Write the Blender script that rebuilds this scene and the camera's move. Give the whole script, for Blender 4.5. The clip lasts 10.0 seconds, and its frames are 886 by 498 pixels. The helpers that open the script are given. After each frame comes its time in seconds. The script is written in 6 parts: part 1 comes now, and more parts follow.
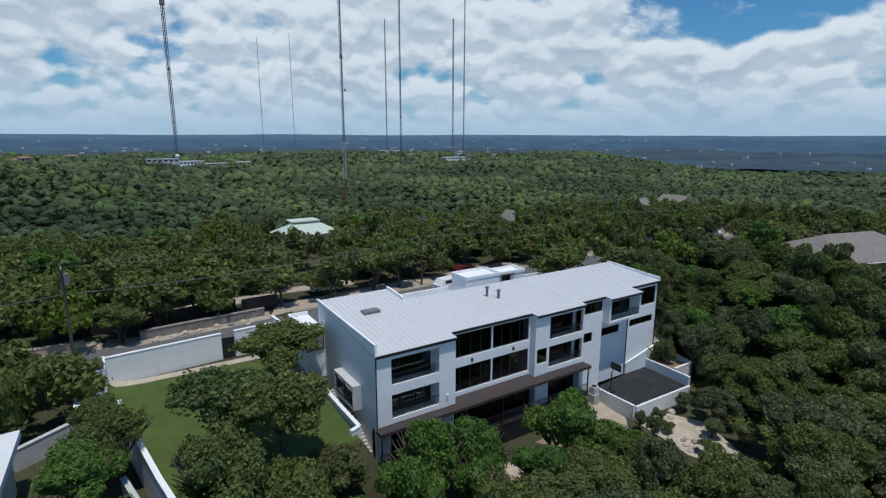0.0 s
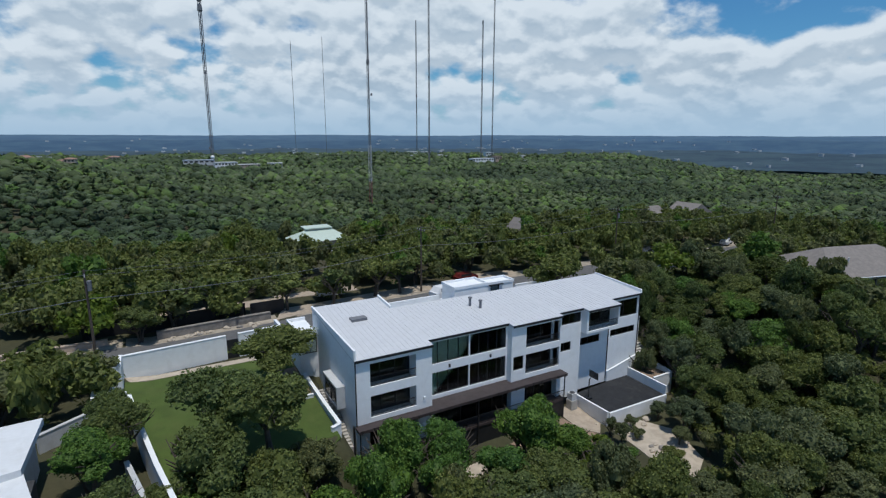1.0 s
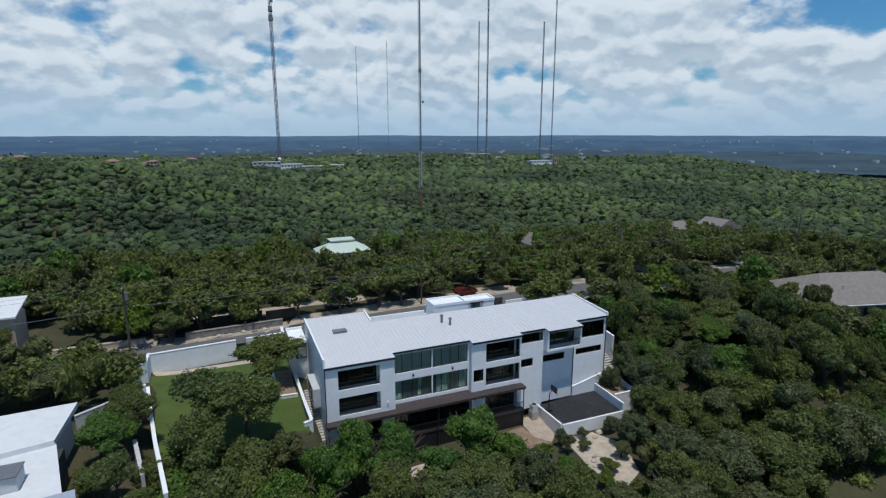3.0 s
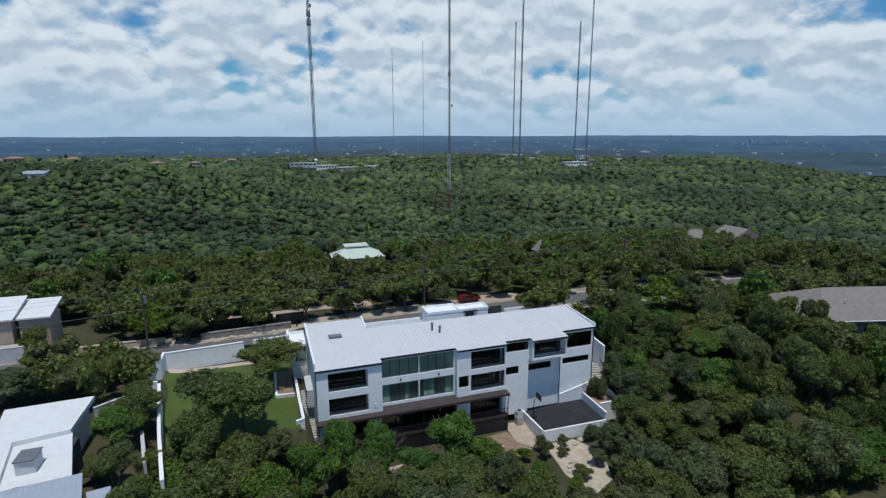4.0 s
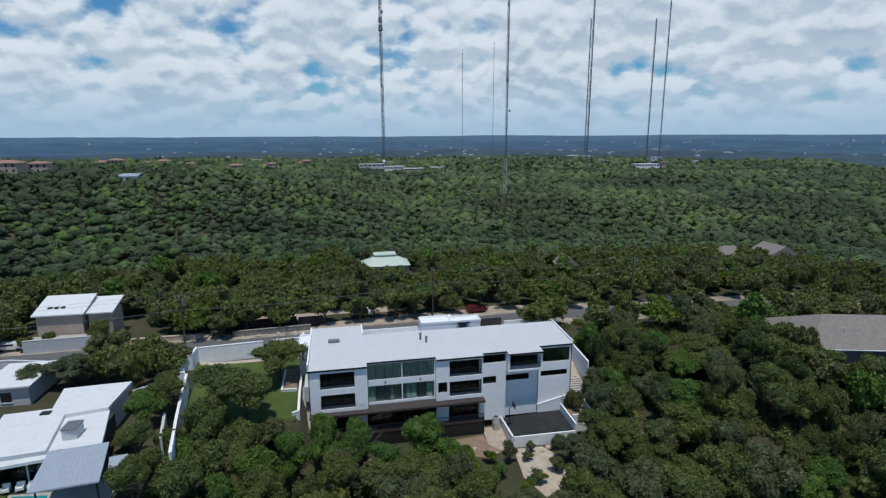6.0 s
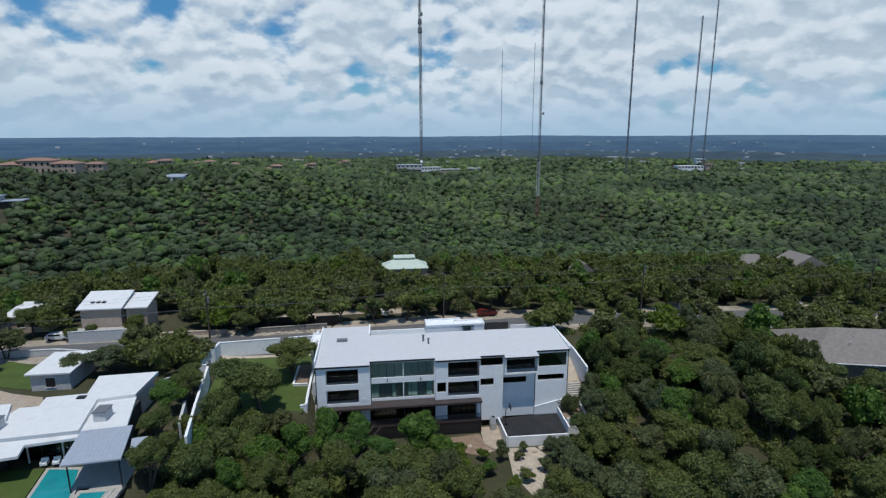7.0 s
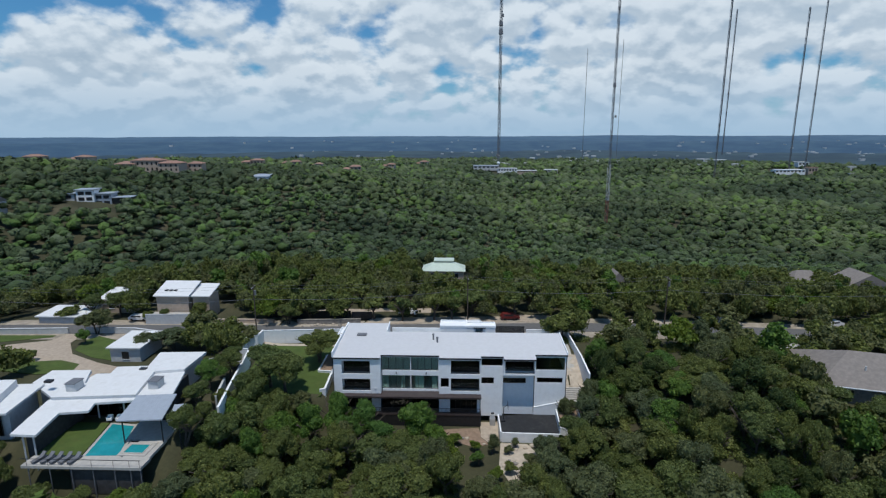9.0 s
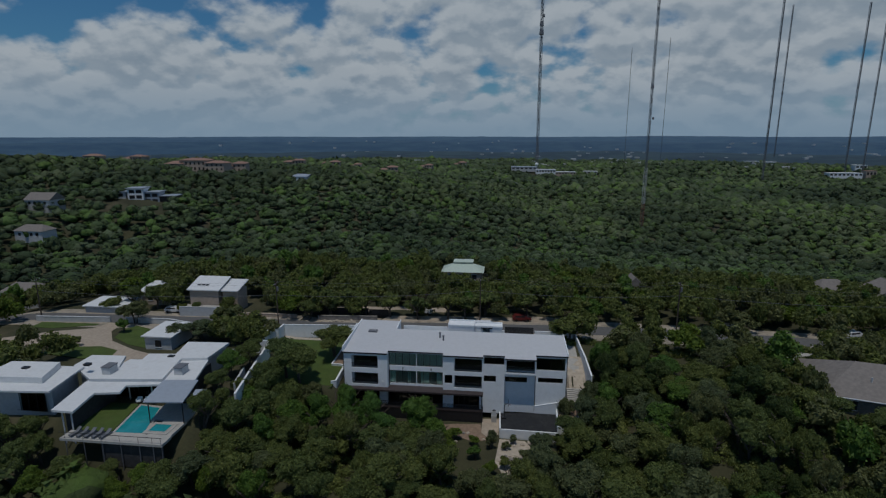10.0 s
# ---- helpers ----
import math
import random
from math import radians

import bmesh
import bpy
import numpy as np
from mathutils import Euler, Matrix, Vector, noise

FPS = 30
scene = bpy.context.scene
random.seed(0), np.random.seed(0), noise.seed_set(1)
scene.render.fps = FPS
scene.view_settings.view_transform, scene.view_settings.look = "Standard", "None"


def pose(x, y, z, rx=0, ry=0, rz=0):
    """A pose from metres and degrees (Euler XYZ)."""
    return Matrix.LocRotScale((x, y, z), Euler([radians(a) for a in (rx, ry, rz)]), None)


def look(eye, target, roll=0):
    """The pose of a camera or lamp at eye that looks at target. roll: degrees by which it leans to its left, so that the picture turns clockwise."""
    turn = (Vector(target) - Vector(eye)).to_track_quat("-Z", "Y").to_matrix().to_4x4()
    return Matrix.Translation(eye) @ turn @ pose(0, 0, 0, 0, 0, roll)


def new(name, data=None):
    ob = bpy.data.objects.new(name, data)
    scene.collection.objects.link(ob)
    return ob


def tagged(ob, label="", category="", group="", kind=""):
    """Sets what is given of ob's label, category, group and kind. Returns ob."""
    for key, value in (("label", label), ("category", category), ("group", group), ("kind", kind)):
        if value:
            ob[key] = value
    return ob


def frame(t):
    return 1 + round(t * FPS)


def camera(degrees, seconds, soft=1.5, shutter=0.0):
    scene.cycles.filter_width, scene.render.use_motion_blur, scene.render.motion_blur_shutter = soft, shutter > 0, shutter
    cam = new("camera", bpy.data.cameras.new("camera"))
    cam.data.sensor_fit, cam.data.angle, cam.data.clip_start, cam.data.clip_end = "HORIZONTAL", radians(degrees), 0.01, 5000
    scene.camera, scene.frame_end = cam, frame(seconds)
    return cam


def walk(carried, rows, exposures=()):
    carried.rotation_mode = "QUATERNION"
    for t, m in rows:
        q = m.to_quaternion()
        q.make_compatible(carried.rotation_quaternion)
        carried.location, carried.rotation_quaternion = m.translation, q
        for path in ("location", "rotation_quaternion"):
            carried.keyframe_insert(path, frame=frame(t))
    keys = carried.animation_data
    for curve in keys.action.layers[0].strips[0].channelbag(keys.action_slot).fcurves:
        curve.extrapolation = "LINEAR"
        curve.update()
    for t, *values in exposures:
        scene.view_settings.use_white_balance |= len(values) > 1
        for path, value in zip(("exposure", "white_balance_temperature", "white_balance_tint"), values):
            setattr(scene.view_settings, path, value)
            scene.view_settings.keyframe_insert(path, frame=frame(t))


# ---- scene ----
cam = camera(79.96, 10.0, soft=1.25)
# seconds, x, y, z, yaw, pitch, roll
ROWS = [
    (0.0, 2.51, 0.93, 26.50, -32.87, -12.05, -0.11),
    (0.5, 3.55, -2.18, 27.70, -31.18, -12.05, -0.08),
    (1.0, 4.82, -5.25, 28.92, -29.59, -12.04, -0.09),
    (1.5, 6.24, -8.31, 30.15, -28.01, -12.03, -0.07),
    (2.0, 7.84, -11.37, 31.40, -26.45, -12.03, -0.04),
    (2.5, 9.56, -14.32, 32.65, -24.73, -12.06, 0.01),
    (4.0, 16.11, -22.92, 36.45, -18.95, -12.07, 0.12),
    (4.5, 18.62, -25.60, 37.69, -17.12, -12.08, 0.18),
    (5.0, 21.17, -28.33, 38.94, -15.24, -12.11, 0.21),
    (5.5, 23.71, -31.03, 40.14, -13.29, -12.14, 0.23),
    (7.0, 31.53, -38.74, 43.35, -6.93, -12.15, 0.19),
    (7.5, 34.34, -41.03, 44.26, -4.72, -12.15, 0.17),
    (8.0, 37.43, -43.16, 45.08, -2.49, -12.15, 0.13),
    (8.5, 40.52, -45.18, 45.83, -0.30, -12.17, 0.14),
    (9.0, 43.63, -47.15, 46.52, 2.01, -12.20, 0.14),
    (9.5, 46.78, -48.97, 47.16, 4.20, -12.19, 0.10),
    (10.0, 50.05, -50.78, 47.77, 6.43, -12.17, 0.04),
]
BASE, KELVIN, TINT = -0.05, 6450, 8  # stops, white balance
walk(cam, [(t, pose(x, y, z, 90 + pitch, roll, yaw)) for t, x, y, z, yaw, pitch, roll in ROWS],
     exposures=[(t, BASE + d, KELVIN, TINT) for t, d in ((0.0, 0.0), (9.6, 0.0), (9.7, -0.1), (9.8, -0.35), (9.9, -0.7), (10.0, -1.05))])

# ---- light ----
SUN_UP, SUN_AZ = 75.5, 182.0          # height in degrees; direction it comes from, clockwise from +y
sun = new("sun", bpy.data.lights.new("sun", "SUN"))
sun.data.energy, sun.data.angle, sun.data.color = 3.0, radians(0.6), (1.0, 0.96, 0.9)
_d = Vector((math.sin(radians(SUN_AZ)) * math.cos(radians(SUN_UP)), math.cos(radians(SUN_AZ)) * math.cos(radians(SUN_UP)), math.sin(radians(SUN_UP))))
sun.matrix_world = look(_d * 300, (0, 0, 0))

world = bpy.data.worlds.new("sky")
scene.world = world
world.use_nodes = True


class Tree_of_nodes:
    """Small helper to write node graphs shortly."""

    def __init__(self, tree):
        self.t = tree
        tree.nodes.clear()

    def add(self, kind, ins=None, **props):
        n = self.t.nodes.new(kind)
        for k, v in props.items():
            setattr(n, k, v)
        for k, v in (ins or {}).items():
            if hasattr(v, "links"):
                self.t.links.new(v, n.inputs[k])
            else:
                n.inputs[k].default_value = v
        return n

    def math(self, op, a, b=0.0, c=0.0, clamp=False):
        return self.add("ShaderNodeMath", {0: a, 1: b, 2: c}, operation=op, use_clamp=clamp).outputs[0]

    def mix(self, f, a, b, blend="MIX"):
        n = self.add("ShaderNodeMix", {0: f, 6: a, 7: b}, data_type="RGBA", blend_type=blend)
        return n.outputs[2]

    def ramp(self, f, lo, hi, a=0.0, b=1.0):
        return self.add("ShaderNodeMapRange", {0: f, 1: lo, 2: hi, 3: a, 4: b}, interpolation_type="SMOOTHSTEP").outputs[0]

    def noise(self, vec, scale, detail=4.0, rough=0.5, dist=0.0):
        return self.add("ShaderNodeTexNoise", {"Vector": vec, "Scale": scale, "Detail": detail, "Roughness": rough, "Distortion": dist}).outputs[0]


def build_sky():
    g = Tree_of_nodes(world.node_tree)
    sky = g.add("ShaderNodeTexSky", sky_type="NISHITA", sun_disc=False, sun_elevation=radians(SUN_UP), sun_rotation=radians(SUN_AZ), air_density=1.0, dust_density=0.6, ozone_density=1.5)
    way = g.add("ShaderNodeTexCoord").outputs["Generated"]
    s = g.add("ShaderNodeSeparateXYZ", {0: way}).outputs
    # a broken layer of cumulus: a level sheet seen aslant, so that the rows close up towards the horizon
    def sheet(lift):
        up = g.math("ADD", g.math("MAXIMUM", g.math("ADD", s[2], lift), 0.0), 0.50)
        vec = g.add("ShaderNodeCombineXYZ", {0: g.math("DIVIDE", s[0], up), 1: g.math("DIVIDE", s[1], up), 2: 3.7}).outputs[0]
        puff = g.add("ShaderNodeTexVoronoi", {"Vector": g.add("ShaderNodeVectorMath", {0: vec, 1: g.add("ShaderNodeVectorMath", {0: g.add("ShaderNodeTexNoise", {"Vector": vec, "Scale": 3.0, "Detail": 3.0}).outputs[1], "Scale": 0.5}, operation="SCALE").outputs[0]}, operation="ADD").outputs[0], "Scale": 5.8, "Smoothness": 0.55}, feature="SMOOTH_F1").outputs[0]
        big = g.noise(vec, 2.6, 2.0, 0.5)
        knob = g.add("ShaderNodeTexVoronoi", {"Vector": vec, "Scale": 21.0, "Smoothness": 0.8}, feature="SMOOTH_F1").outputs[0]
        fine = g.noise(vec, 9.5, 7.0, 0.52)
        d = g.math("ADD", g.math("MULTIPLY", big, 0.55), g.math("MULTIPLY", fine, 0.62))
        return g.math("SUBTRACT", d, g.math("ADD", g.math("MULTIPLY", puff, 0.26), g.math("MULTIPLY", knob, 0.10)))
    here, above = sheet(0.0), sheet(0.016)
    # thinner towards both sides, as the weather lies, and closed towards the horizon
    ahead = g.math("ADD", g.math("MULTIPLY", s[0], 0.26), g.math("MULTIPLY", s[1], 0.965))
    side = g.math("MULTIPLY", g.ramp(ahead, 0.72, 0.92, 0.24, 0.0), g.ramp(s[2], 0.10, 0.22))
    low = g.ramp(s[2], 0.02, 0.20, 0.18, 0.08)
    body = g.math("ADD", g.math("SUBTRACT", here, side), low)
    mask = g.ramp(body, 0.30, 0.47)
    top = g.ramp(g.math("SUBTRACT", here, above), -0.09, 0.09)
    deep = g.ramp(body, 0.46, 0.66)
    lit = g.math("SUBTRACT", g.math("ADD", 0.40, g.math("MULTIPLY", top, 0.72)), g.math("MULTIPLY", deep, 0.26), clamp=True)
    puff = g.mix(lit, (0.40, 0.54, 0.70, 1), (0.86, 0.96, 1.07, 1))
    blue = g.mix(1.0, g.add("ShaderNodeVectorMath", {0: sky.outputs[0], "Scale": 0.10}, operation="SCALE").outputs[0], (0.42, 0.88, 1.22, 1), "MULTIPLY")
    air = g.mix(mask, blue, puff)
    haze = g.ramp(s[2], -0.01, 0.12, 0.95, 0.0)
    air = g.mix(haze, air, (0.46, 0.66, 0.88, 1))
    out = g.add("ShaderNodeBackground", {0: air, 1: 0.8})
    g.t.links.new(out.outputs[0], g.add("ShaderNodeOutputWorld").inputs[0])


build_sky()

# ---- materials ----


def material(name, colour, rough=0.7, metal=0.0, vary=0.12, scale=1.5, fine=18.0, bump=0.15, dirt=None, dirt_amount=0.35, rand=0.0, spec=0.4):
    """A surface with two scales of variation, a fine relief and optional stains."""
    m = bpy.data.materials.new(name)
    m.use_nodes = True
    g = Tree_of_nodes(m.node_tree)
    pos = g.add("ShaderNodeNewGeometry").outputs["Position"]
    c = (*colour, 1)
    dark = tuple(v * (1 - vary) for v in colour) + (1,)
    lite = tuple(min(1, v * (1 + vary)) for v in colour) + (1,)
    broad = g.noise(pos, scale, 5.0, 0.6)
    small = g.noise(pos, fine, 4.0, 0.6)
    col = g.mix(g.ramp(broad, 0.3, 0.7), dark, lite)
    col = g.mix(g.math("MULTIPLY", g.ramp(small, 0.35, 0.7), 0.5), col, dark)
    if dirt:
        st = g.ramp(g.noise(pos, scale * 0.45, 7.0, 0.7, 0.4), 0.48, 0.72)
        col = g.mix(g.math("MULTIPLY", st, dirt_amount), col, (*dirt, 1))
    if rand:
        r = g.add("ShaderNodeObjectInfo").outputs["Random"]
        col = g.mix(g.math("MULTIPLY", r, rand), col, tuple(v * 0.5 for v in colour) + (1,))
    b = g.add("ShaderNodeBump", {"Strength": bump, "Distance": 0.03, "Height": small})
    p = g.add("ShaderNodeBsdfPrincipled", {"Base Color": col, "Roughness": rough, "Metallic": metal, "Normal": b.outputs[0], "Specular IOR Level": spec})
    g.t.links.new(p.outputs[0], g.add("ShaderNodeOutputMaterial").inputs[0])
    return m


def leaf_material(name, deep, bright, scale=0.5, bump=0.0, yellow=0.0):
    """Foliage: a hue for each leaf or clump and each tree, lit through a little."""
    m = bpy.data.materials.new(name)
    m.use_nodes = True
    g = Tree_of_nodes(m.node_tree)
    geo = g.add("ShaderNodeNewGeometry")
    tree = g.add("ShaderNodeObjectInfo").outputs["Random"]
    leaf = geo.outputs["Random Per Island"]
    col = g.mix(leaf, (*deep, 1), (*bright, 1))
    # the lightest fifth of the leaves is lightened again to imitate highlights
    col = g.mix(g.ramp(leaf, 0.78, 1.0), col, (bright[0] * 1.35, bright[1] * 1.3, bright[2] * 1.2, 1))
    if bump:
        cell = g.add("ShaderNodeTexVoronoi", {"Vector": g.add("ShaderNodeVectorMath", {0: geo.outputs["Position"], 1: (1.0, 1.0, 0.15)}, operation="MULTIPLY").outputs[0], "Scale": 0.15})
        own = g.add("ShaderNodeSeparateXYZ", {0: cell.outputs["Color"]}).outputs
        col = g.mix(g.math("MULTIPLY", own[0], 0.55), col, (deep[0] * 1.4, deep[1] * 1.4, deep[2] * 1.4, 1))
        col = g.mix(g.ramp(own[1], 0.72, 0.80), col, (bright[0] * 1.15, bright[1] * 1.02, bright[2] * 1.5, 1))
        col = g.mix(g.ramp(own[2], 0.22, 0.14), col, (bright[0] * 1.1, bright[1] * 1.3, bright[2] * 0.8, 1))
    patch = g.ramp(g.noise(geo.outputs["Position"], scale, 4.0, 0.6), 0.35, 0.7)
    col = g.mix(g.math("MULTIPLY", patch, 0.35), col, (*bright, 1))
    if bump:
        # broad zones darkened in the colour to pass for cloud shadows over the woods
        wide = g.ramp(g.noise(geo.outputs["Position"], 0.007, 6.0, 0.62), 0.40, 0.62)
        col = g.mix(g.math("MULTIPLY", wide, 0.75), col, (deep[0] * 0.9, deep[1] * 0.9, deep[2] * 1.1, 1))
    hue = g.mix(tree, (0.82, 0.95, 0.95, 1), (1.18, 1.12, 0.85, 1))
    col = g.mix(0.8, col, hue, "MULTIPLY")
    p = g.add("ShaderNodeBsdfPrincipled", {"Base Color": col, "Roughness": 0.6, "Specular IOR Level": 0.25})
    if bump:
        h = g.noise(geo.outputs["Position"], 1.3, 6.0, 0.7)
        bp = g.add("ShaderNodeBump", {"Strength": bump, "Distance": 0.8, "Height": h})
        g.t.links.new(bp.outputs[0], p.inputs["Normal"])
        shade = p.outputs[0]
    else:
        tr = g.add("ShaderNodeBsdfTranslucent", {0: g.mix(0.5, col, (bright[0] * 1.3, bright[1] * 1.5, bright[2] * 0.6, 1))})
        shade = g.add("ShaderNodeMixShader", {0: 0.32, 1: p.outputs[0], 2: tr.outputs[0]}).outputs[0]
    g.t.links.new(shade, g.add("ShaderNodeOutputMaterial").inputs[0])
    return m


def glass_material(name, tint, gloss=1.5):
    m = bpy.data.materials.new(name)
    m.use_nodes = True
    g = Tree_of_nodes(m.node_tree)
    fr = g.add("ShaderNodeFresnel", {0: gloss}).outputs[0]
    a = g.add("ShaderNodeBsdfTransparent", {0: (*tint, 1)})
    b = g.add("ShaderNodeBsdfGlossy", {0: (0.9, 0.95, 1, 1), 1: 0.02})
    s = g.add("ShaderNodeMixShader", {0: fr, 1: a.outputs[0], 2: b.outputs[0]})
    g.t.links.new(s.outputs[0], g.add("ShaderNodeOutputMaterial").inputs[0])
    return m


STUCCO = material("white_stucco", (0.80, 0.815, 0.83), 0.85, vary=0.03, fine=9, bump=0.1, dirt=(0.5, 0.5, 0.48), dirt_amount=0.18)
STUCCO_GREY = material("grey_stucco", (0.52, 0.53, 0.54), 0.85, vary=0.08, fine=9, bump=0.1, dirt=(0.38, 0.37, 0.35))
ROOF_WHITE = material("white_roof_metal", (0.56, 0.565, 0.585), 0.45, vary=0.04, fine=6, bump=0.05, dirt=(0.5, 0.5, 0.5), dirt_amount=0.3)
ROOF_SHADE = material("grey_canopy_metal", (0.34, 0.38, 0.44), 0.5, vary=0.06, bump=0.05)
ROOF_MEMBRANE = material("white_roof_membrane", (0.66, 0.67, 0.68), 0.8, vary=0.04, fine=4, bump=0.08, dirt=(0.5, 0.49, 0.47), dirt_amount=0.35)
SHINGLE = material("brown_shingle", (0.22, 0.195, 0.178), 0.9, vary=0.15, fine=8, bump=0.4, dirt=(0.14, 0.13, 0.12))
TILE_RED = material("terracotta_tile", (0.30, 0.18, 0.14), 0.85, vary=0.2, fine=5, bump=0.3)
TILE_GREEN = material("pale_green_roof_metal", (0.50, 0.58, 0.50), 0.55, vary=0.06, bump=0.1)
SANDWALL = material("sand_render", (0.46, 0.37, 0.30), 0.85, vary=0.1, bump=0.1)
METAL_DARK = material("black_metal", (0.018, 0.019, 0.022), 0.45, vary=0.2, bump=0.05)
DECK_FASCIA = material("brown_deck_fascia", (0.055, 0.042, 0.042), 0.6, vary=0.2, fine=10, bump=0.15)
# near-black colour that imitates the darkness of unlit rooms and recesses
UNLIT_DARK = material("unlit_dark", (0.05, 0.05, 0.052), 0.8, vary=0.25)
ROOM_LIGHT = material("pale_room", (0.45, 0.44, 0.41), 0.8, vary=0.15)
CURTAIN = material("grey_green_curtain", (0.40, 0.48, 0.47), 0.9, vary=0.15, bump=0.1)
CONCRETE = material("pale_concrete", (0.42, 0.40, 0.37), 0.9, vary=0.1, fine=12, bump=0.3, dirt=(0.3, 0.28, 0.25))
STONE = material("grey_stone", (0.24, 0.22, 0.20), 0.9, vary=0.25, fine=4, bump=0.5)
ASPHALT = material("asphalt", (0.12, 0.118, 0.118), 0.9, vary=0.15, fine=25, bump=0.3, dirt=(0.14, 0.13, 0.12))
COURT = material("dark_sport_surface", (0.020, 0.021, 0.024), 0.75, vary=0.25, fine=8, bump=0.2, dirt=(0.05, 0.048, 0.045), dirt_amount=0.6)
GRAVEL = material("tan_gravel", (0.40, 0.33, 0.26), 0.95, vary=0.15, fine=14, bump=0.4, dirt=(0.26, 0.21, 0.16))
VERGE = material("leafy_verge", (0.36, 0.31, 0.25), 0.95, vary=0.25, scale=0.5, fine=6, bump=0.5, dirt=(0.13, 0.12, 0.07), dirt_amount=0.7)
LIME = material("limestone_rubble", (0.47, 0.40, 0.32), 0.95, vary=0.2, fine=3, bump=0.6, dirt=(0.33, 0.28, 0.22))
LAWN = material("mown_lawn", (0.065, 0.100, 0.020), 0.95, vary=0.16, scale=0.5, fine=20, bump=0.5, dirt=(0.10, 0.10, 0.035), dirt_amount=0.4)
DUFF = material("forest_floor", (0.050, 0.050, 0.024), 0.95, vary=0.3, scale=0.08, fine=2.5, bump=0.8, dirt=(0.13, 0.105, 0.065), dirt_amount=0.6)
WATER = material("pool_water", (0.02, 0.26, 0.29), 0.06, vary=0.12, scale=0.5, fine=3, bump=0.06, spec=0.5)
WOOD_POLE = material("weathered_pole_wood", (0.09, 0.07, 0.055), 0.9, vary=0.2, bump=0.3)
BARK = material("bark", (0.085, 0.07, 0.058), 0.95, vary=0.3, fine=6, bump=0.5)
STEEL = material("galvanised_steel", (0.15, 0.155, 0.17), 0.5, metal=0.0, vary=0.1, bump=0.05)
STEEL_RED = material("red_mast_paint", (0.24, 0.10, 0.08), 0.6, vary=0.1, bump=0.05)
STEEL_WHITE = material("white_mast_paint", (0.5, 0.5, 0.5), 0.6, vary=0.1, bump=0.05)
CAR_WHITE = material("white_car_paint", (0.7, 0.7, 0.71), 0.25, vary=0.03, bump=0.02)
CAR_RED = material("red_car_paint", (0.13, 0.02, 0.018), 0.3, vary=0.1, bump=0.02)
RUBBER = material("black_rubber", (0.02, 0.02, 0.02), 0.8, vary=0.2)
EARTH = material("reddish_earth", (0.25, 0.175, 0.125), 0.95, vary=0.2, fine=6, bump=0.5, dirt=(0.33, 0.25, 0.18))
GLASS = glass_material("tinted_glass", (0.55, 0.62, 0.62))
GLASS_GREEN = glass_material("green_tinted_glass", (0.84, 0.95, 0.92), 1.6)
LEAF_OAK = leaf_material("oak_leaves", (0.050, 0.067, 0.022), (0.152, 0.180, 0.060))
LEAF_BRIGHT = leaf_material("bright_leaves", (0.034, 0.076, 0.017), (0.115, 0.195, 0.042))
LEAF_GREY = leaf_material("dull_juniper_leaves", (0.046, 0.060, 0.030), (0.140, 0.158, 0.078))
# leaf colour darkened to imitate shade over the eastern slope
LEAF_SHADED = leaf_material("shaded_leaves", (0.026, 0.042, 0.013), (0.085, 0.112, 0.034))
LEAF_YELLOW = leaf_material("yellow_green_leaves", (0.05, 0.085, 0.012), (0.13, 0.18, 0.03))
FOREST = leaf_material("forest_crowns", (0.031, 0.047, 0.019), (0.104, 0.139, 0.052), 0.25, bump=1.0)


# ---- mesh helpers ----


def part(name, data, mat, parent=None, label=""):
    """One mesh object from a bmesh or (verts, faces), under a thing or a part."""
    me = bpy.data.meshes.new(name)
    if isinstance(data, tuple):
        me.from_pydata([tuple(v) for v in data[0]], [], [tuple(f) for f in data[1]])
    else:
        data.to_mesh(me)
        data.free()
    if mat:
        me.materials.append(mat)
    ob = new(name, me)
    if parent:
        ob.parent = parent
    if label:
        ob["label"] = label
    return ob


def thing(name, at, label, category, group="", kind=""):
    ob = new(name)
    ob.empty_display_size = 0.3
    ob.matrix_world = at if isinstance(at, Matrix) else Matrix.Translation(at)
    return tagged(ob, label, category, group, kind)


def bx(bm, x0, y0, z0, x1, y1, z1):
    """Adds a box between two corners."""
    v = [bm.verts.new(p) for p in ((x0, y0, z0), (x1, y0, z0), (x1, y1, z0), (x0, y1, z0), (x0, y0, z1), (x1, y0, z1), (x1, y1, z1), (x0, y1, z1))]
    for f in ((3, 2, 1, 0), (4, 5, 6, 7), (0, 1, 5, 4), (1, 2, 6, 5), (2, 3, 7, 6), (3, 0, 4, 7)):
        bm.faces.new([v[i] for i in f])
    return bm


def box(*corners):
    """A bmesh of one or more boxes."""
    bm = bmesh.new()
    for c in corners:
        bx(bm, *c)
    return bm


def prism(points, z0, z1, tilt=None):
    """An upright prism over a plan outline; tilt(x, y) is added to both heights."""
    bm = bmesh.new()
    k = tilt or (lambda x, y: 0.0)
    lo = [bm.verts.new((x, y, z0 + k(x, y))) for x, y in points]
    hi = [bm.verts.new((x, y, z1 + k(x, y))) for x, y in points]
    n = len(points)
    bm.faces.new(lo[::-1])
    bm.faces.new(hi)
    for i in range(n):
        bm.faces.new((lo[i], lo[(i + 1) % n], hi[(i + 1) % n], hi[i]))
    bmesh.ops.recalc_face_normals(bm, faces=bm.faces)
    return bm


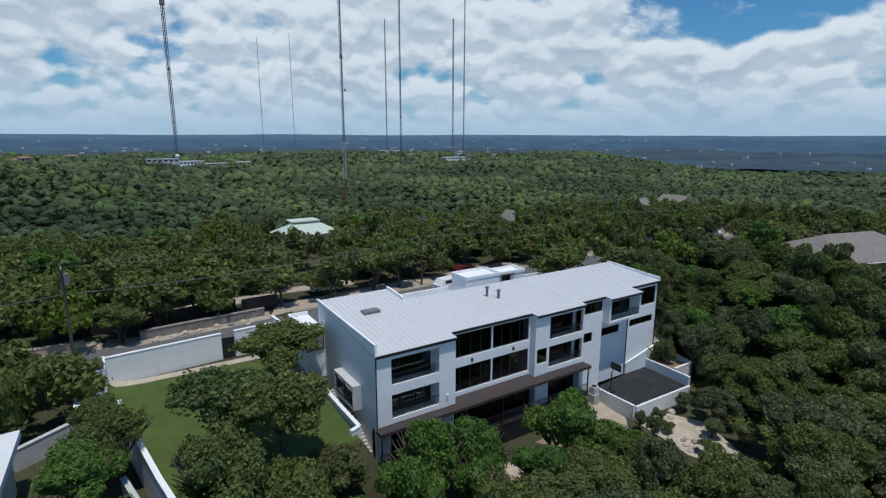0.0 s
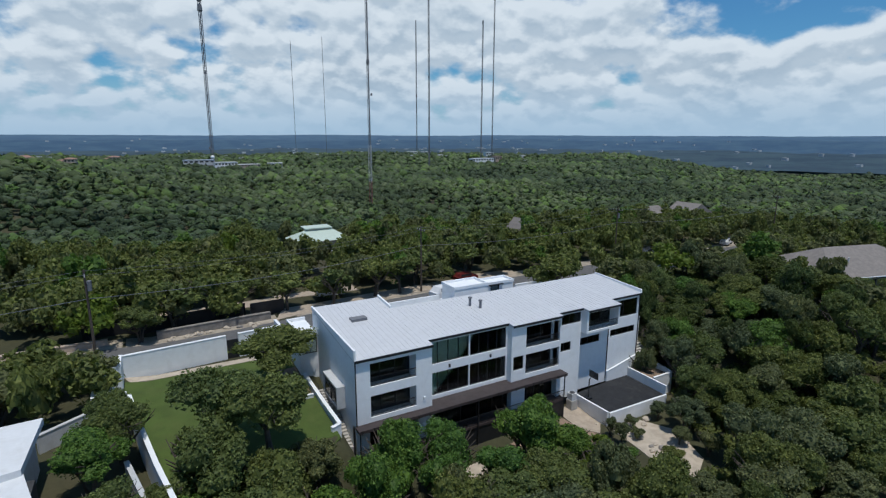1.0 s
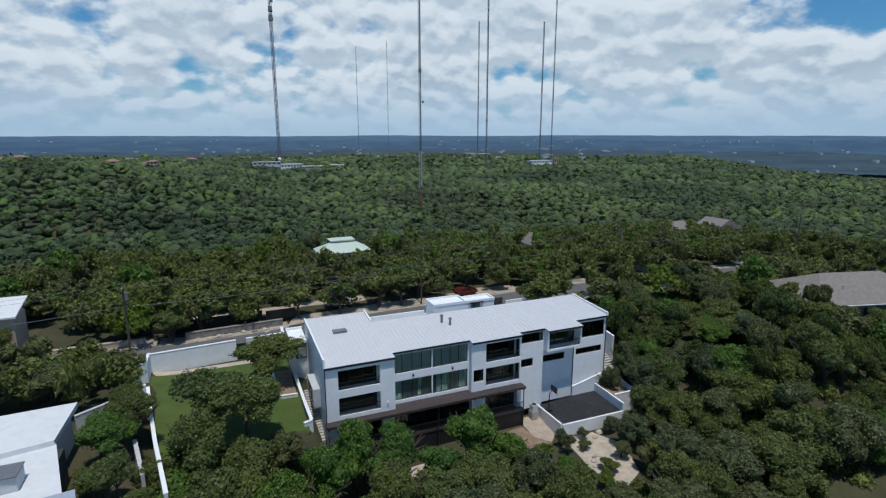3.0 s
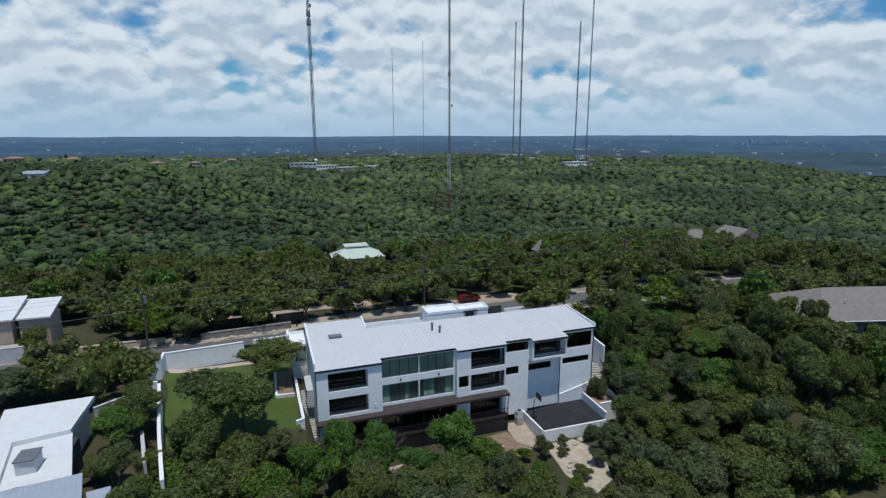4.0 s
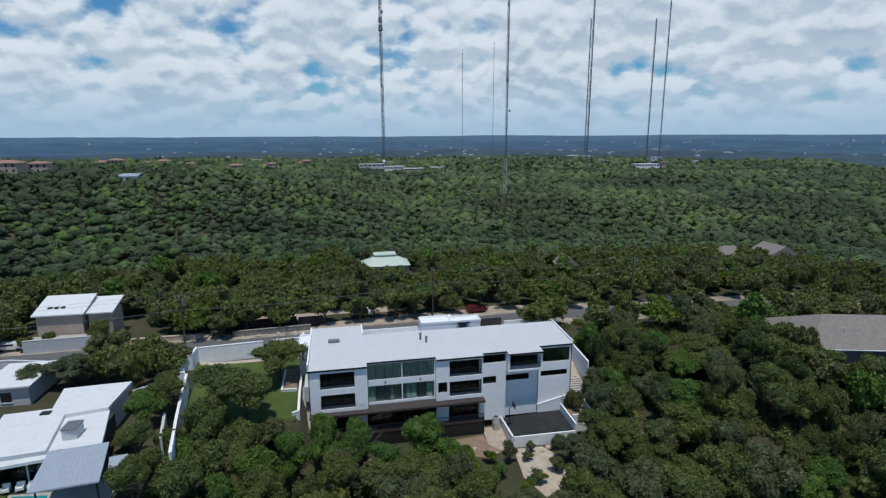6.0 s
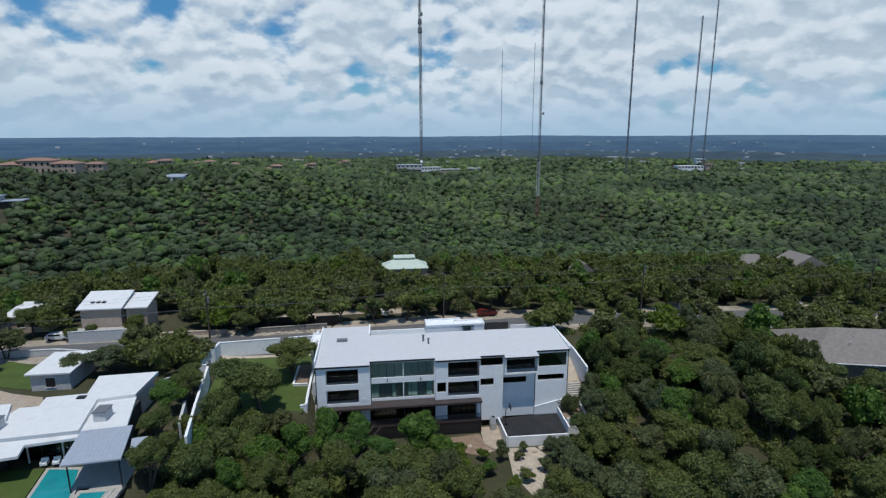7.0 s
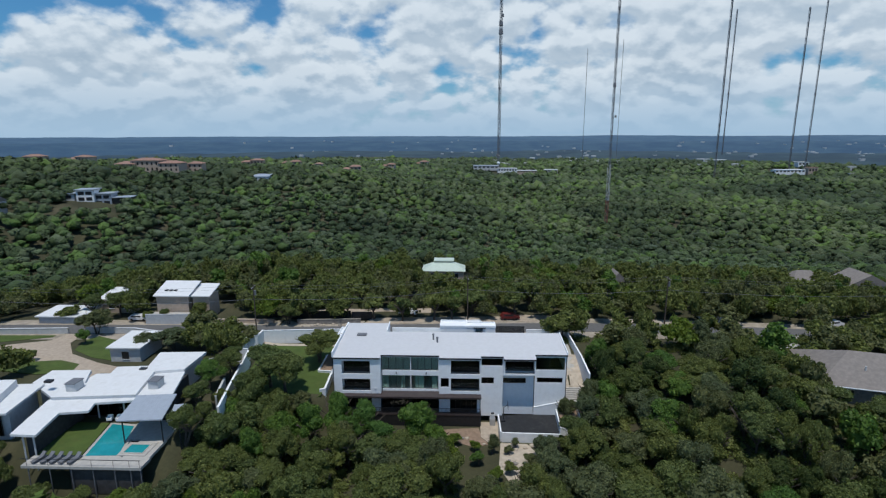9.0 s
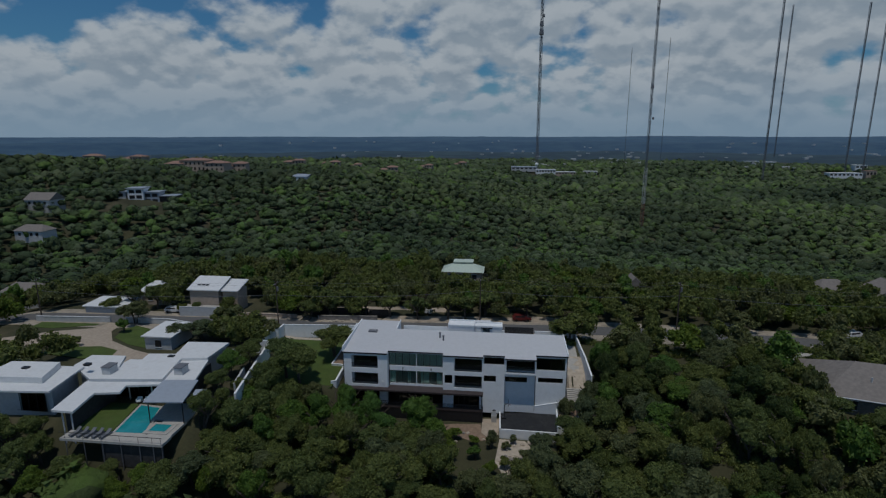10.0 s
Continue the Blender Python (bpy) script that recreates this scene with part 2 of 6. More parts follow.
def tube(bm, a, b, r0, r1=None, sides=8):
    """Adds a tapered closed tube from a to b."""
    a, b = Vector(a), Vector(b)
    r1 = r0 if r1 is None else r1
    q = (b - a).to_track_quat("Z", "Y")
    rings = []
    for p, r in ((a, r0), (b, r1)):
        rings.append([bm.verts.new(p + q @ Vector((r * math.cos(6.28318 * i / sides), r * math.sin(6.28318 * i / sides), 0))) for i in range(sides)])
    for i in range(sides):
        j = (i + 1) % sides
        bm.faces.new((rings[0][i], rings[0][j], rings[1][j], rings[1][i]))
    bm.faces.new(rings[0][::-1])
    bm.faces.new(rings[1])
    return bm


def rod(a, b, r0, r1=None, sides=8):
    return tube(bmesh.new(), a, b, r0, r1, sides)


def smooth(a, b, v):
    t = min(1.0, max(0.0, (v - a) / (b - a)))
    return t * t * (3 - 2 * t)


def lerp(a, b, t):
    return a + (b - a) * t

# ---- ground ----
ROAD = [(-140, 64.0), (-60, 65.0), (0, 66.5), (40, 69.0), (70, 70.5), (100, 69.0), (150, 66.0)]


def road_y(x):
    for (x0, y0), (x1, y1) in zip(ROAD, ROAD[1:]):
        if x <= x1:
            return lerp(y0, y1, min(1.0, max(0.0, (x - x0) / (x1 - x0))))
    return ROAD[-1][1]


R_STEPS = (0, 95, 150, 230, 320, 420, 700, 950, 1200, 1400, 1700, 2400, 6000)
Z_STEPS = (2.5, 2.5, -8, -23, -29, -31, -31, -26, -17, -17, -45, -60, -60)


def far_height(x, y):
    dx, dy = x - 20, y - 20
    r = math.hypot(dx, dy)
    az = math.degrees(math.atan2(dx, dy))
    rr = r * (1 - 0.30 * smooth(25, 60, az) * smooth(700, 250, r)) if r < 700 else r
    z = float(np.interp(rr, R_STEPS, Z_STEPS))
    z -= 34 * smooth(46, 62, az) * smooth(600, 1000, r)
    z += float(np.interp(r, (150, 270, 430, 560, 800, 1000, 1200), (0, 21, 41, 41, 27, 13, 4))) * smooth(14, -18, az)
    z += 14 * smooth(-28, -40, az) * smooth(180, 290, r) * smooth(700, 450, r)
    if r > 120:
        z += 9.0 * smooth(200, 420, r) * noise.noise(Vector((x * 0.0035, y * 0.0045, 8.7)))
        z += 5.0 * smooth(120, 300, r) * noise.noise(Vector((x * 0.006, y * 0.006, 3.1)))
    return z


def near_height(x, y):
    """The hillside: low in front of the houses, level along the street."""
    low = -5.2 - 0.06 * max(0.0, 30 - y)
    if y < -40:
        low -= 0.12 * (-40 - y)
    z = lerp(low, 2.5, smooth(37, 60, y))
    left = lerp(low + 1.5, 2.7, smooth(8, 24, y))
    z = lerp(z, left, smooth(9, 1, x))
    right = lerp(low + 1.0, 2.7, smooth(12, 40, y))
    z = lerp(z, right, smooth(66, 92, x))
    # lawn terrace
    lawn = smooth(0.6, 1.8, x) * smooth(20.6, 19.6, x) * smooth(35, 38, y)
    z = lerp(z, lerp(1.2, 2.2, smooth(38, 60, y)), lawn)
    # pit of the big house, and its yard in front
    pit = smooth(20.2, 20.7, x) * smooth(64.5, 63.0, x) * smooth(51.5, 50.0, y)
    z = lerp(z, min(z, -4.9), pit)
    # neighbour's terrace drops away under the pool deck
    return z


def ground_z(x, y):
    r = math.hypot(x - 20, y - 20)
    t = smooth(90, 125, r) if y > 20 else smooth(150, 260, r) * (1 if y > -20 else 0)
    return lerp(near_height(x, y), far_height(x, y), t) if t > 0 else near_height(x, y)


def ground_sheet():
    def axis(lo, fine0, fine1, hi, step, grow):
        v = list(np.arange(fine0, fine1 + 0.1, step))
        s, p = step, fine1
        while p < hi:
            s *= grow
            p += s
            v.append(min(p, hi))
        s, p = step, fine0
        while p > lo:
            s *= grow
            p -= s
            v.insert(0, max(p, lo))
        return v
    xs = axis(-4000, -60, 130, 4000, 1.6, 1.10)
    ys = axis(-1500, -20, 112, 4800, 1.4, 1.09)
    verts = [(x, y, ground_z(x, y)) for y in ys for x in xs]
    n = len(xs)
    faces = [(j * n + i, j * n + i + 1, (j + 1) * n + i + 1, (j + 1) * n + i) for j in range(len(ys) - 1) for i in range(n - 1)]
    ob = part("ground", (verts, faces), DUFF)
    for p in ob.data.polygons:
        p.use_smooth = True
    tagged(ob, "wooded hillside ground with leaf litter and bare earth", "ground", kind="structure")


ground_sheet()


def drape(name, outline, mat, lift, label, category, kind="structure", cell=1.5, thick=0.12):
    """A thin slab that follows the ground inside a plan outline."""
    bm = bmesh.new()
    vs = [bm.verts.new((x, y, 0)) for x, y in outline]
    bm.faces.new(vs)
    x0, x1 = min(p[0] for p in outline), max(p[0] for p in outline)
    y0, y1 = min(p[1] for p in outline), max(p[1] for p in outline)
    for k in range(1, int((x1 - x0) / cell)):
        bmesh.ops.bisect_plane(bm, geom=bm.verts[:] + bm.edges[:] + bm.faces[:], plane_co=(x0 + k * cell, 0, 0), plane_no=(1, 0, 0))
    for k in range(1, int((y1 - y0) / cell)):
        bmesh.ops.bisect_plane(bm, geom=bm.verts[:] + bm.edges[:] + bm.faces[:], plane_co=(0, y0 + k * cell, 0), plane_no=(0, 1, 0))
    for v in bm.verts:
        v.co.z = ground_z(v.co.x, v.co.y) + lift
    rim = [e for e in bm.edges if len(e.link_faces) == 1]
    ext = bmesh.ops.extrude_edge_only(bm, edges=rim)
    for v in ext["geom"]:
        if isinstance(v, bmesh.types.BMVert):
            v.co.z -= lift + thick
    bmesh.ops.recalc_face_normals(bm, faces=bm.faces)
    return tagged(part(name, bm, mat), label, category, kind=kind)


def strip(points, width):
    """The outline of a band along a line of points."""
    a, b = [], []
    for i, p in enumerate(points):
        q0, q1 = points[max(0, i - 1)], points[min(len(points) - 1, i + 1)]
        d = Vector((q1[0] - q0[0], q1[1] - q0[1])).normalized()
        a.append((p[0] - d.y * width / 2, p[1] + d.x * width / 2))
        b.append((p[0] + d.y * width / 2, p[1] - d.x * width / 2))
    return a + b[::-1]


drape("road", strip(ROAD, 5.6), ASPHALT, 0.10, "grey asphalt street along the ridge", "road", cell=4.0)

# ---- the big white house ----
house = thing("modern_house", (0, 0, 0), "three-storey white stucco modern house with a pale metal roof", "house")


def roof_z(y):
    return 7.72 + 0.085 * (y - 40.0)


def wall_panel(name, x0, x1, y, z0, z1, holes, thick=0.35, mat=STUCCO, parent=None, label=""):
    """A wall that faces -y, with openings (x0, x1, z0, z1) cut through it."""
    xs = sorted({x0, x1, *[h[0] for h in holes], *[h[1] for h in holes]})
    zs = sorted({z0, z1, *[h[2] for h in holes], *[h[3] for h in holes]})
    bm = bmesh.new()
    for a, b in zip(xs, xs[1:]):
        for c, d in zip(zs, zs[1:]):
            mx, mz = (a + b) / 2, (c + d) / 2
            if not any(h[0] < mx < h[1] and h[2] < mz < h[3] for h in holes):
                bx(bm, a, y, c, b, y + thick, d)
    bmesh.ops.remove_doubles(bm, verts=bm.verts, dist=0.0005)
    seen = {}
    for f in list(bm.faces):
        k = tuple(round(v, 3) for v in f.calc_center_median())
        seen.setdefault(k, []).append(f)
    bmesh.ops.delete(bm, geom=[f for g in seen.values() if len(g) > 1 for f in g], context="FACES")
    bmesh.ops.recalc_face_normals(bm, faces=bm.faces)
    return part(name, bm, mat, parent or house, label)


def window(x0, x1, y, z0, z1, panes=1, depth=0.12, glass=None, parent=None, bar=0.07, transom=None):
    """A dark-framed window that faces -y: frame with bars, and a pane between each two bars."""
    bm = bmesh.new()
    loops = []
    for yy in (y, y + depth):
        for g in (0.0, bar):
            loops.append([bm.verts.new(p) for p in ((x0 + g, yy, z0 + g), (x1 - g, yy, z0 + g), (x1 - g, yy, z1 - g), (x0 + g, yy, z1 - g))])
    for i in range(4):
        j = (i + 1) % 4
        for p, q in ((0, 1), (3, 2), (2, 0), (1, 3)):
            bm.faces.new((loops[p][i], loops[p][j], loops[q][j], loops[q][i]))
    bmesh.ops.recalc_face_normals(bm, faces=bm.faces)
    w = part("window", bm, METAL_DARK, parent or house, "black metal window frame")
    for k in range(1, panes):
        x = x0 + (x1 - x0) * k / panes
        part("mullion", box((x - bar / 2, y + 0.003, z0 + bar, x + bar / 2, y + depth - 0.003, z1 - bar)), METAL_DARK, w)
    for k in range(panes):
        a = x0 + (x1 - x0) * k / panes + bar / 2 + 0.005
        b = x0 + (x1 - x0) * (k + 1) / panes - bar / 2 - 0.005
        p = part("pane", box((a, y + depth * 0.4, z0 + bar * 0.7, b, y + depth * 0.4 + 0.012, z1 - bar * 0.7)), glass or GLASS, w)
        p.visible_shadow = False
    return w


def balcony_rail(x0, x1, y, z, parent=None, h=1.0, gap=0.0):
    r = part("balcony_rail", box((x0, y, z + h - 0.06, x1, y + 0.06, z + h), (x0, y, z + 0.06, x1, y + 0.05, z + 0.11)), METAL_DARK, parent or house, "black metal balcony rail")
    n = max(2, int((x1 - x0) / 0.14))
    bm = bmesh.new()
    for k in range(n + 1):
        x = lerp(x0 + 0.02, x1 - 0.02, k / n)
        bx(bm, x - 0.012, y + 0.015, z + 0.11, x + 0.012, y + 0.04, z + h - 0.06)
    part("infill", bm, METAL_DARK, r)["kind"] = "stuff"
    return r


MID, TOP, LOW = 1.0, 4.35, -2.5
Y1, Y2, Y3, Y4, Y5, Y6 = 40.0, 41.15, 40.25, 41.05, 40.05, 41.85
X0, X1, X2, X3, X4, X5, X6 = 20.75, 29.25, 39.75, 47.2, 51.2, 56.9, 62.7


def roof_section(x0, x1, y0, y1, over=0.25, fascia=True):
    bm = prism([(x0, y0 - over), (x1, y0 - over), (x1, y1), (x0, y1)], 0.0, 0.22, lambda x, y: roof_z(y))
    r = part("roof", bm, ROOF_WHITE, house, "pale standing-seam metal roof")
    n = int((x1 - x0) / 0.55)
    ribs = bmesh.new()
    for k in range(1, n):
        x = x0 + (x1 - x0) * k / n
        v = [ribs.verts.new((x + s, y, roof_z(y) + 0.22 + h)) for y in (y0 - over, y1) for s, h in ((-0.018, 0), (-0.018, 0.022), (0.018, 0.022), (0.018, 0))]
        for i in range(3):
            ribs.faces.new((v[i], v[i + 1], v[i + 5], v[i + 4]))
        ribs.faces.new((v[3], v[2], v[1], v[0]))
    part("seams", ribs, ROOF_WHITE, r)
    if fascia:
        z = roof_z(y0 - over)
        part("fascia", box((x0 - 0.01, y0 - over - 0.05, z - 0.06, x1 + 0.01, y0 - over - 0.004, z + 0.20)), METAL_DARK, r, "black metal eave edge")
    return r


def room(x0, x1, y0, y1, z0, z1, back=UNLIT_DARK, floor=UNLIT_DARK, open_front=True):
    """Inner walls, floor and ceiling behind the openings, near-black by default to look unlit."""
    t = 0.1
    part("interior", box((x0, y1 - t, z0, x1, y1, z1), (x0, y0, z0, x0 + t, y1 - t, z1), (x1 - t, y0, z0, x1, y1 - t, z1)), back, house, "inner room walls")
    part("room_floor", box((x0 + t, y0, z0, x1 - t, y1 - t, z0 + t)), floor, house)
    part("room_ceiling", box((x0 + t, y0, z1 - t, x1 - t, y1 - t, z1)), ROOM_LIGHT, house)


# bay 1: two recessed balconies
W1 = (22.35, 27.4)
wall_panel("wall", X0, X1, Y1, 0.95, roof_z(Y1), [(W1[0], W1[1], 4.73, 7.2), (W1[0], W1[1], 1.45, 3.75)])
for z0, z1 in ((4.73, 7.2), (1.45, 3.75)):
    window(W1[0] + 0.0, W1[1], Y1 + 1.6, z0 - 0.3, z1, 3)
    part("balcony_side", box((W1[0] - 0.02, Y1 + 0.35, z0 - 0.3, W1[0] + 0.0, Y1 + 1.6, z1 + 0.02), (W1[1], Y1 + 0.35, z0 - 0.3, W1[1] + 0.02, Y1 + 1.6, z1 + 0.02),
                             (W1[0], Y1 + 0.35, z1, W1[1], Y1 + 1.6, z1 + 0.02)), STUCCO, house)
    part("balcony_floor", box((W1[0], Y1 + 0.35, z0 - 0.32, W1[1], Y1 + 1.6, z0 - 0.3)), CONCRETE, house)
    balcony_rail(W1[0], W1[1], Y1 + 0.12, z0 - 0.02, h=0.95)
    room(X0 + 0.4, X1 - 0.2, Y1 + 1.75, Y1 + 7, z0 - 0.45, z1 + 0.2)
# bay 2: two storeys of glass
wall_panel("wall", X1, X2, Y2, 0.95, roof_z(Y2), [(X1 + 0.05, 34.52, 5.0, 7.5), (34.68, X2 - 0.15, 5.0, 7.5), (X1 + 0.05, 34.52, 1.4, 4.0), (34.68, X2 - 0.15, 1.4, 4.0)])
for a, b in ((X1 + 0.05, 34.52), (34.68, X2 - 0.15)):
    for z0, z1 in ((5.0, 7.5), (1.4, 4.0)):
        window(a, b, Y2 + 0.1, z0, z1, 4, glass=GLASS_GREEN)
room(X1 + 0.1, X2 - 0.1, Y2 + 0.4, Y2 + 7.5, 0.95, 4.4, back=STUCCO, floor=STUCCO)
part("interior", box((X1 + 0.1, Y2 + 7.4, 4.5, X2 - 0.1, Y2 + 7.5, 5.0), (X1 + 0.1, Y2 + 0.4, 4.5, X1 + 0.2, Y2 + 7.4, 7.6), (X2 - 0.2, Y2 + 0.4, 4.5, X2 - 0.1, Y2 + 7.4, 7.6)), STUCCO, house, "upper hall walls")
part("hall_floor", box((X1 + 0.2, Y2 + 0.4, 4.42, X2 - 0.2, Y2 + 7.35, 4.5)), STUCCO, house, "pale upper hall floor")
window(X1 + 0.4, X2 - 0.3, Y2 + 7.35, 5.0, 7.5, 7, glass=GLASS_GREEN)
# bay 3
W3 = (41.85, 47.0)
wall_panel("wall", X2, X3, Y3, 0.95, roof_z(Y3), [(W3[0], W3[1], 4.76, 7.36), (W3[0], W3[1], 1.5, 3.95), (40.05, 41.5, 2.3, 3.97)])
window(40.05, 41.5, Y3 + 0.08, 2.3, 3.97, 1)
for z0, z1 in ((4.76, 7.36), (1.5, 3.95)):
    window(W3[0], W3[1], Y3 + 1.6, z0 - 0.3, z1, 3)
    part("balcony_side", box((W3[0] - 0.02, Y3 + 0.35, z0 - 0.3, W3[0], Y3 + 1.6, z1 + 0.02), (W3[1], Y3 + 0.35, z0 - 0.3, W3[1] + 0.02, Y3 + 1.6, z1 + 0.02),
                             (W3[0], Y3 + 0.35, z1, W3[1], Y3 + 1.6, z1 + 0.02)), STUCCO, house)
    part("balcony_floor", box((W3[0], Y3 + 0.35, z0 - 0.32, W3[1], Y3 + 1.6, z0 - 0.3)), CONCRETE, house)
    balcony_rail(W3[0], W3[1], Y3 + 0.12, z0 - 0.02, h=0.95)
    room(X2 + 0.2, X3 - 0.15, Y3 + 1.75, Y3 + 7, z0 - 0.45, z1 + 0.2)
# bay 4
wall_panel("wall", X3, X4, Y4, -3.7, roof_z(Y4), [(X3 + 0.15, X4 - 0.1, 6.16, 7.5), (X3 + 0.15, 49.6, 2.67, 3.85)])
window(X3 + 0.15, X4 - 0.1, Y4 + 0.08, 6.16, 7.5, 2)
window(X3 + 0.15, 49.6, Y4 + 0.08, 2.67, 3.85, 2)
# bay 5: a box that hangs out over the wall below
wall_panel("wall", X4, X5, Y6, -3.7, 4.75, [(X4 + 0.1, 55.4, 2.44, 3.46)])
window(X4 + 0.1, 55.4, Y6 + 0.08, 2.44, 3.46, 4)
wall_panel("wall", X4, X5, Y5, 4.75, roof_z(Y5), [(X4 + 0.3, X5 - 0.2, 5.05, 7.47)], label="white stucco box that hangs out over the wall below")
part("box_side", box((X4, Y5 + 0.35, 4.75, X4 + 0.3, Y6 + 0.3, roof_z(Y5)), (X5 - 0.2, Y5 + 0.35, 4.75, X5, Y6 + 0.3, roof_z(Y5)), (X4 + 0.3, Y5 + 0.35, 4.75, X5 - 0.2, Y6 + 0.3, 5.0)), STUCCO, house)
window(X4 + 0.3, X5 - 0.2, Y5 + 1.5, 5.0, 7.47, 3)
balcony_rail(X4 + 0.3, X5 - 0.2, Y5 + 0.12, 5.03, h=0.95)
# bay 6
wall_panel("wall", X5, X6, Y6, -3.7, roof_z(Y6), [(X5 + 0.15, X6 - 0.4, 5.08, 7.45), (57.4, 62.0, 2.62, 3.56)])
window(X5 + 0.15, X6 - 0.4, Y6 + 0.1, 5.08, 7.45, 2, glass=GLASS_GREEN)
window(57.4, 62.0, Y6 + 0.08, 2.62, 3.56, 4)
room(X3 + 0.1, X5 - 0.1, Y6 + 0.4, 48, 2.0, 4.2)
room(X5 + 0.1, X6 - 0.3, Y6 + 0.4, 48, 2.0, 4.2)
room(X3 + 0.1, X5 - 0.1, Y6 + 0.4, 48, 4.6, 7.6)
room(X5 + 0.1, X6 - 0.3, Y6 + 0.4, 48, 4.6, 7.6, back=ROOM_LIGHT)
# flanks and rear
BACK1, BACK = 54.0, 50.2


def side_wall(x, y0, y1, z0, holes=(), thick=0.35, name="wall", top=None):
    """A wall along y with a sloped top, and openings (y0, y1, z0, z1)."""
    ys = sorted({y0, y1, *[h[0] for h in holes], *[h[1] for h in holes]})
    bm = bmesh.new()
    for a, b in zip(ys, ys[1:]):
        cuts = sorted([(h[2], h[3]) for h in holes if h[0] < (a + b) / 2 < h[1]])
        z = z0
        for lo, hi in cuts:
            bx(bm, x, a, z, x + thick, b, lo)
            z = hi
        v = [bm.verts.new(p) for p in ((x, a, z), (x + thick, a, z), (x + thick, b, z), (x, b, z), (x, a, (top or roof_z(a))), (x + thick, a, (top or roof_z(a))), (x + thick, b, (top or roof_z(b))), (x, b, (top or roof_z(b))))]
        for f in ((3, 2, 1, 0), (4, 5, 6, 7), (0, 1, 5, 4), (1, 2, 6, 5), (2, 3, 7, 6), (3, 0, 4, 7)):
            bm.faces.new([v[i] for i in f])
    return part(name, bm, STUCCO, house)


side_wall(X0, Y1 + 0.35, BACK1 - 0.35, -4.9)
side_wall(X6 - 0.35, Y6 + 0.35, BACK - 0.35, -3.7)
side_wall(X1 - 0.35, BACK, BACK1 - 0.35, 1.0)
for a, b, y in ((X0, X1, BACK1 - 0.35), (X1, X6, BACK - 0.35)):
    if a == X1:
        wall_panel("wall", a, b, y, 1.0, roof_z(y), [(X1 + 0.4, X2 - 0.3, 5.0, 7.5)])
    else:
        wall_panel("wall", a, b, y, 1.0, roof_z(y), [])
for x, ya, yb in ((X1 - 0.15, Y1 + 0.35, Y2), (X2, Y3 + 0.35, Y2), (X3 - 0.2, Y3 + 0.35, Y4)):
    part("return_wall", box((min(x, x + 0.15), min(ya, yb), 0.95, x + 0.2, max(ya, yb) + 0.3, roof_z(Y1) - 0.01)), STUCCO, house)
# roof sections
roof_section(X0 - 0.05, X1, Y1, BACK1 + 0.1)
roof_section(X1 + 0.004, X2, Y2, BACK + 0.1)
roof_section(X2 + 0.004, X3, Y3, BACK + 0.1)
roof_section(X3 + 0.004, X4, Y4, BACK + 0.1)
roof_section(X4 + 0.004, X5, Y5, BACK + 0.1)
roof_section(X5 + 0.004, X6 + 0.05, Y6, BACK + 0.1)
# raised rims along the west edge and behind the west bay
for x0, x1, y0, y1 in ((X0 - 0.09, X0 + 0.12, Y1 - 0.2, BACK1 + 0.1), (X6 - 0.1, X6 + 0.09, Y6 - 0.2, BACK + 0.1)):
    rise = 0.85 if x0 < 40 else 0.25
    bm = prism([(x0, y0), (x1, y0), (x1, y1), (x0, y1)], 0.2, 0.42, lambda x, y: roof_z(y))
    for v in bm.verts:
        if v.co.z > roof_z(v.co.y) + 0.3:
            v.co.z += rise * (y1 - v.co.y) / (y1 - y0)
    part("parapet", bm, STUCCO, house, "white roof edge kerb")
part("parapet", prism([(X1 - 0.2, BACK), (X1 + 0.02, BACK), (X1 + 0.02, BACK1 + 0.1), (X1 - 0.2, BACK1 + 0.1)], 0.2, 0.55, lambda x, y: roof_z(y)), STUCCO, house)
# deck along the front, its posts and the open storey below
DX0, DX1, DY = X0 - 0.1, X3 + 0.1, 38.9
part("deck", box((DX0, DY, 0.62, DX1, Y1 - 0.004, 0.92), (X1, Y1, 0.62, X2, Y2 - 0.004, 0.92), (X2, Y1, 0.62, DX1, Y3 - 0.004, 0.92)), DECK_FASCIA, house, "brown metal-edged deck")
for k in range(22):
    x = lerp(DX0 + 0.3, DX1 - 0.3, k / 21)
    part("deck_bracket", box((x - 0.05, DY - 0.06, 0.55, x + 0.05, DY - 0.003, 0.97)), METAL_DARK, house)
part("lower_deck", box((DX0, DY + 0.4, LOW - 0.3, DX1, Y2 - 0.3, LOW)), DECK_FASCIA, house)
balcony_rail(DX0 + 0.05, DX1 - 0.05, DY + 0.45, LOW, h=1.05)
# made-up black sheet that fills the shaded void under the lower deck
part("dark_screen", box((DX0, DY + 0.5, -5.6, DX1, DY + 0.6, LOW - 0.3), (DX0, DY + 0.6, -5.6, DX0 + 0.1, Y1, LOW - 0.3), (DX1 - 0.1, DY + 0.6, -5.6, DX1, Y1, LOW - 0.3)), METAL_DARK, house, "added dark screen for the shade below the lower deck")
for x in (X0 + 0.1, 34.6, X3 - 0.1):
    part("deck_post", rod((x, DY + 0.25, -4.9), (x, DY + 0.25, 0.62), 0.07), METAL_DARK, house)
for a, b in ((X0, 22.2), (27.6, 29.1), (39.75, 41.7), (46.6, X3)):
    part("pier", box((a, Y1 + 0.05, -4.9, b, Y1 + 0.9, 0.62)), STUCCO, house)
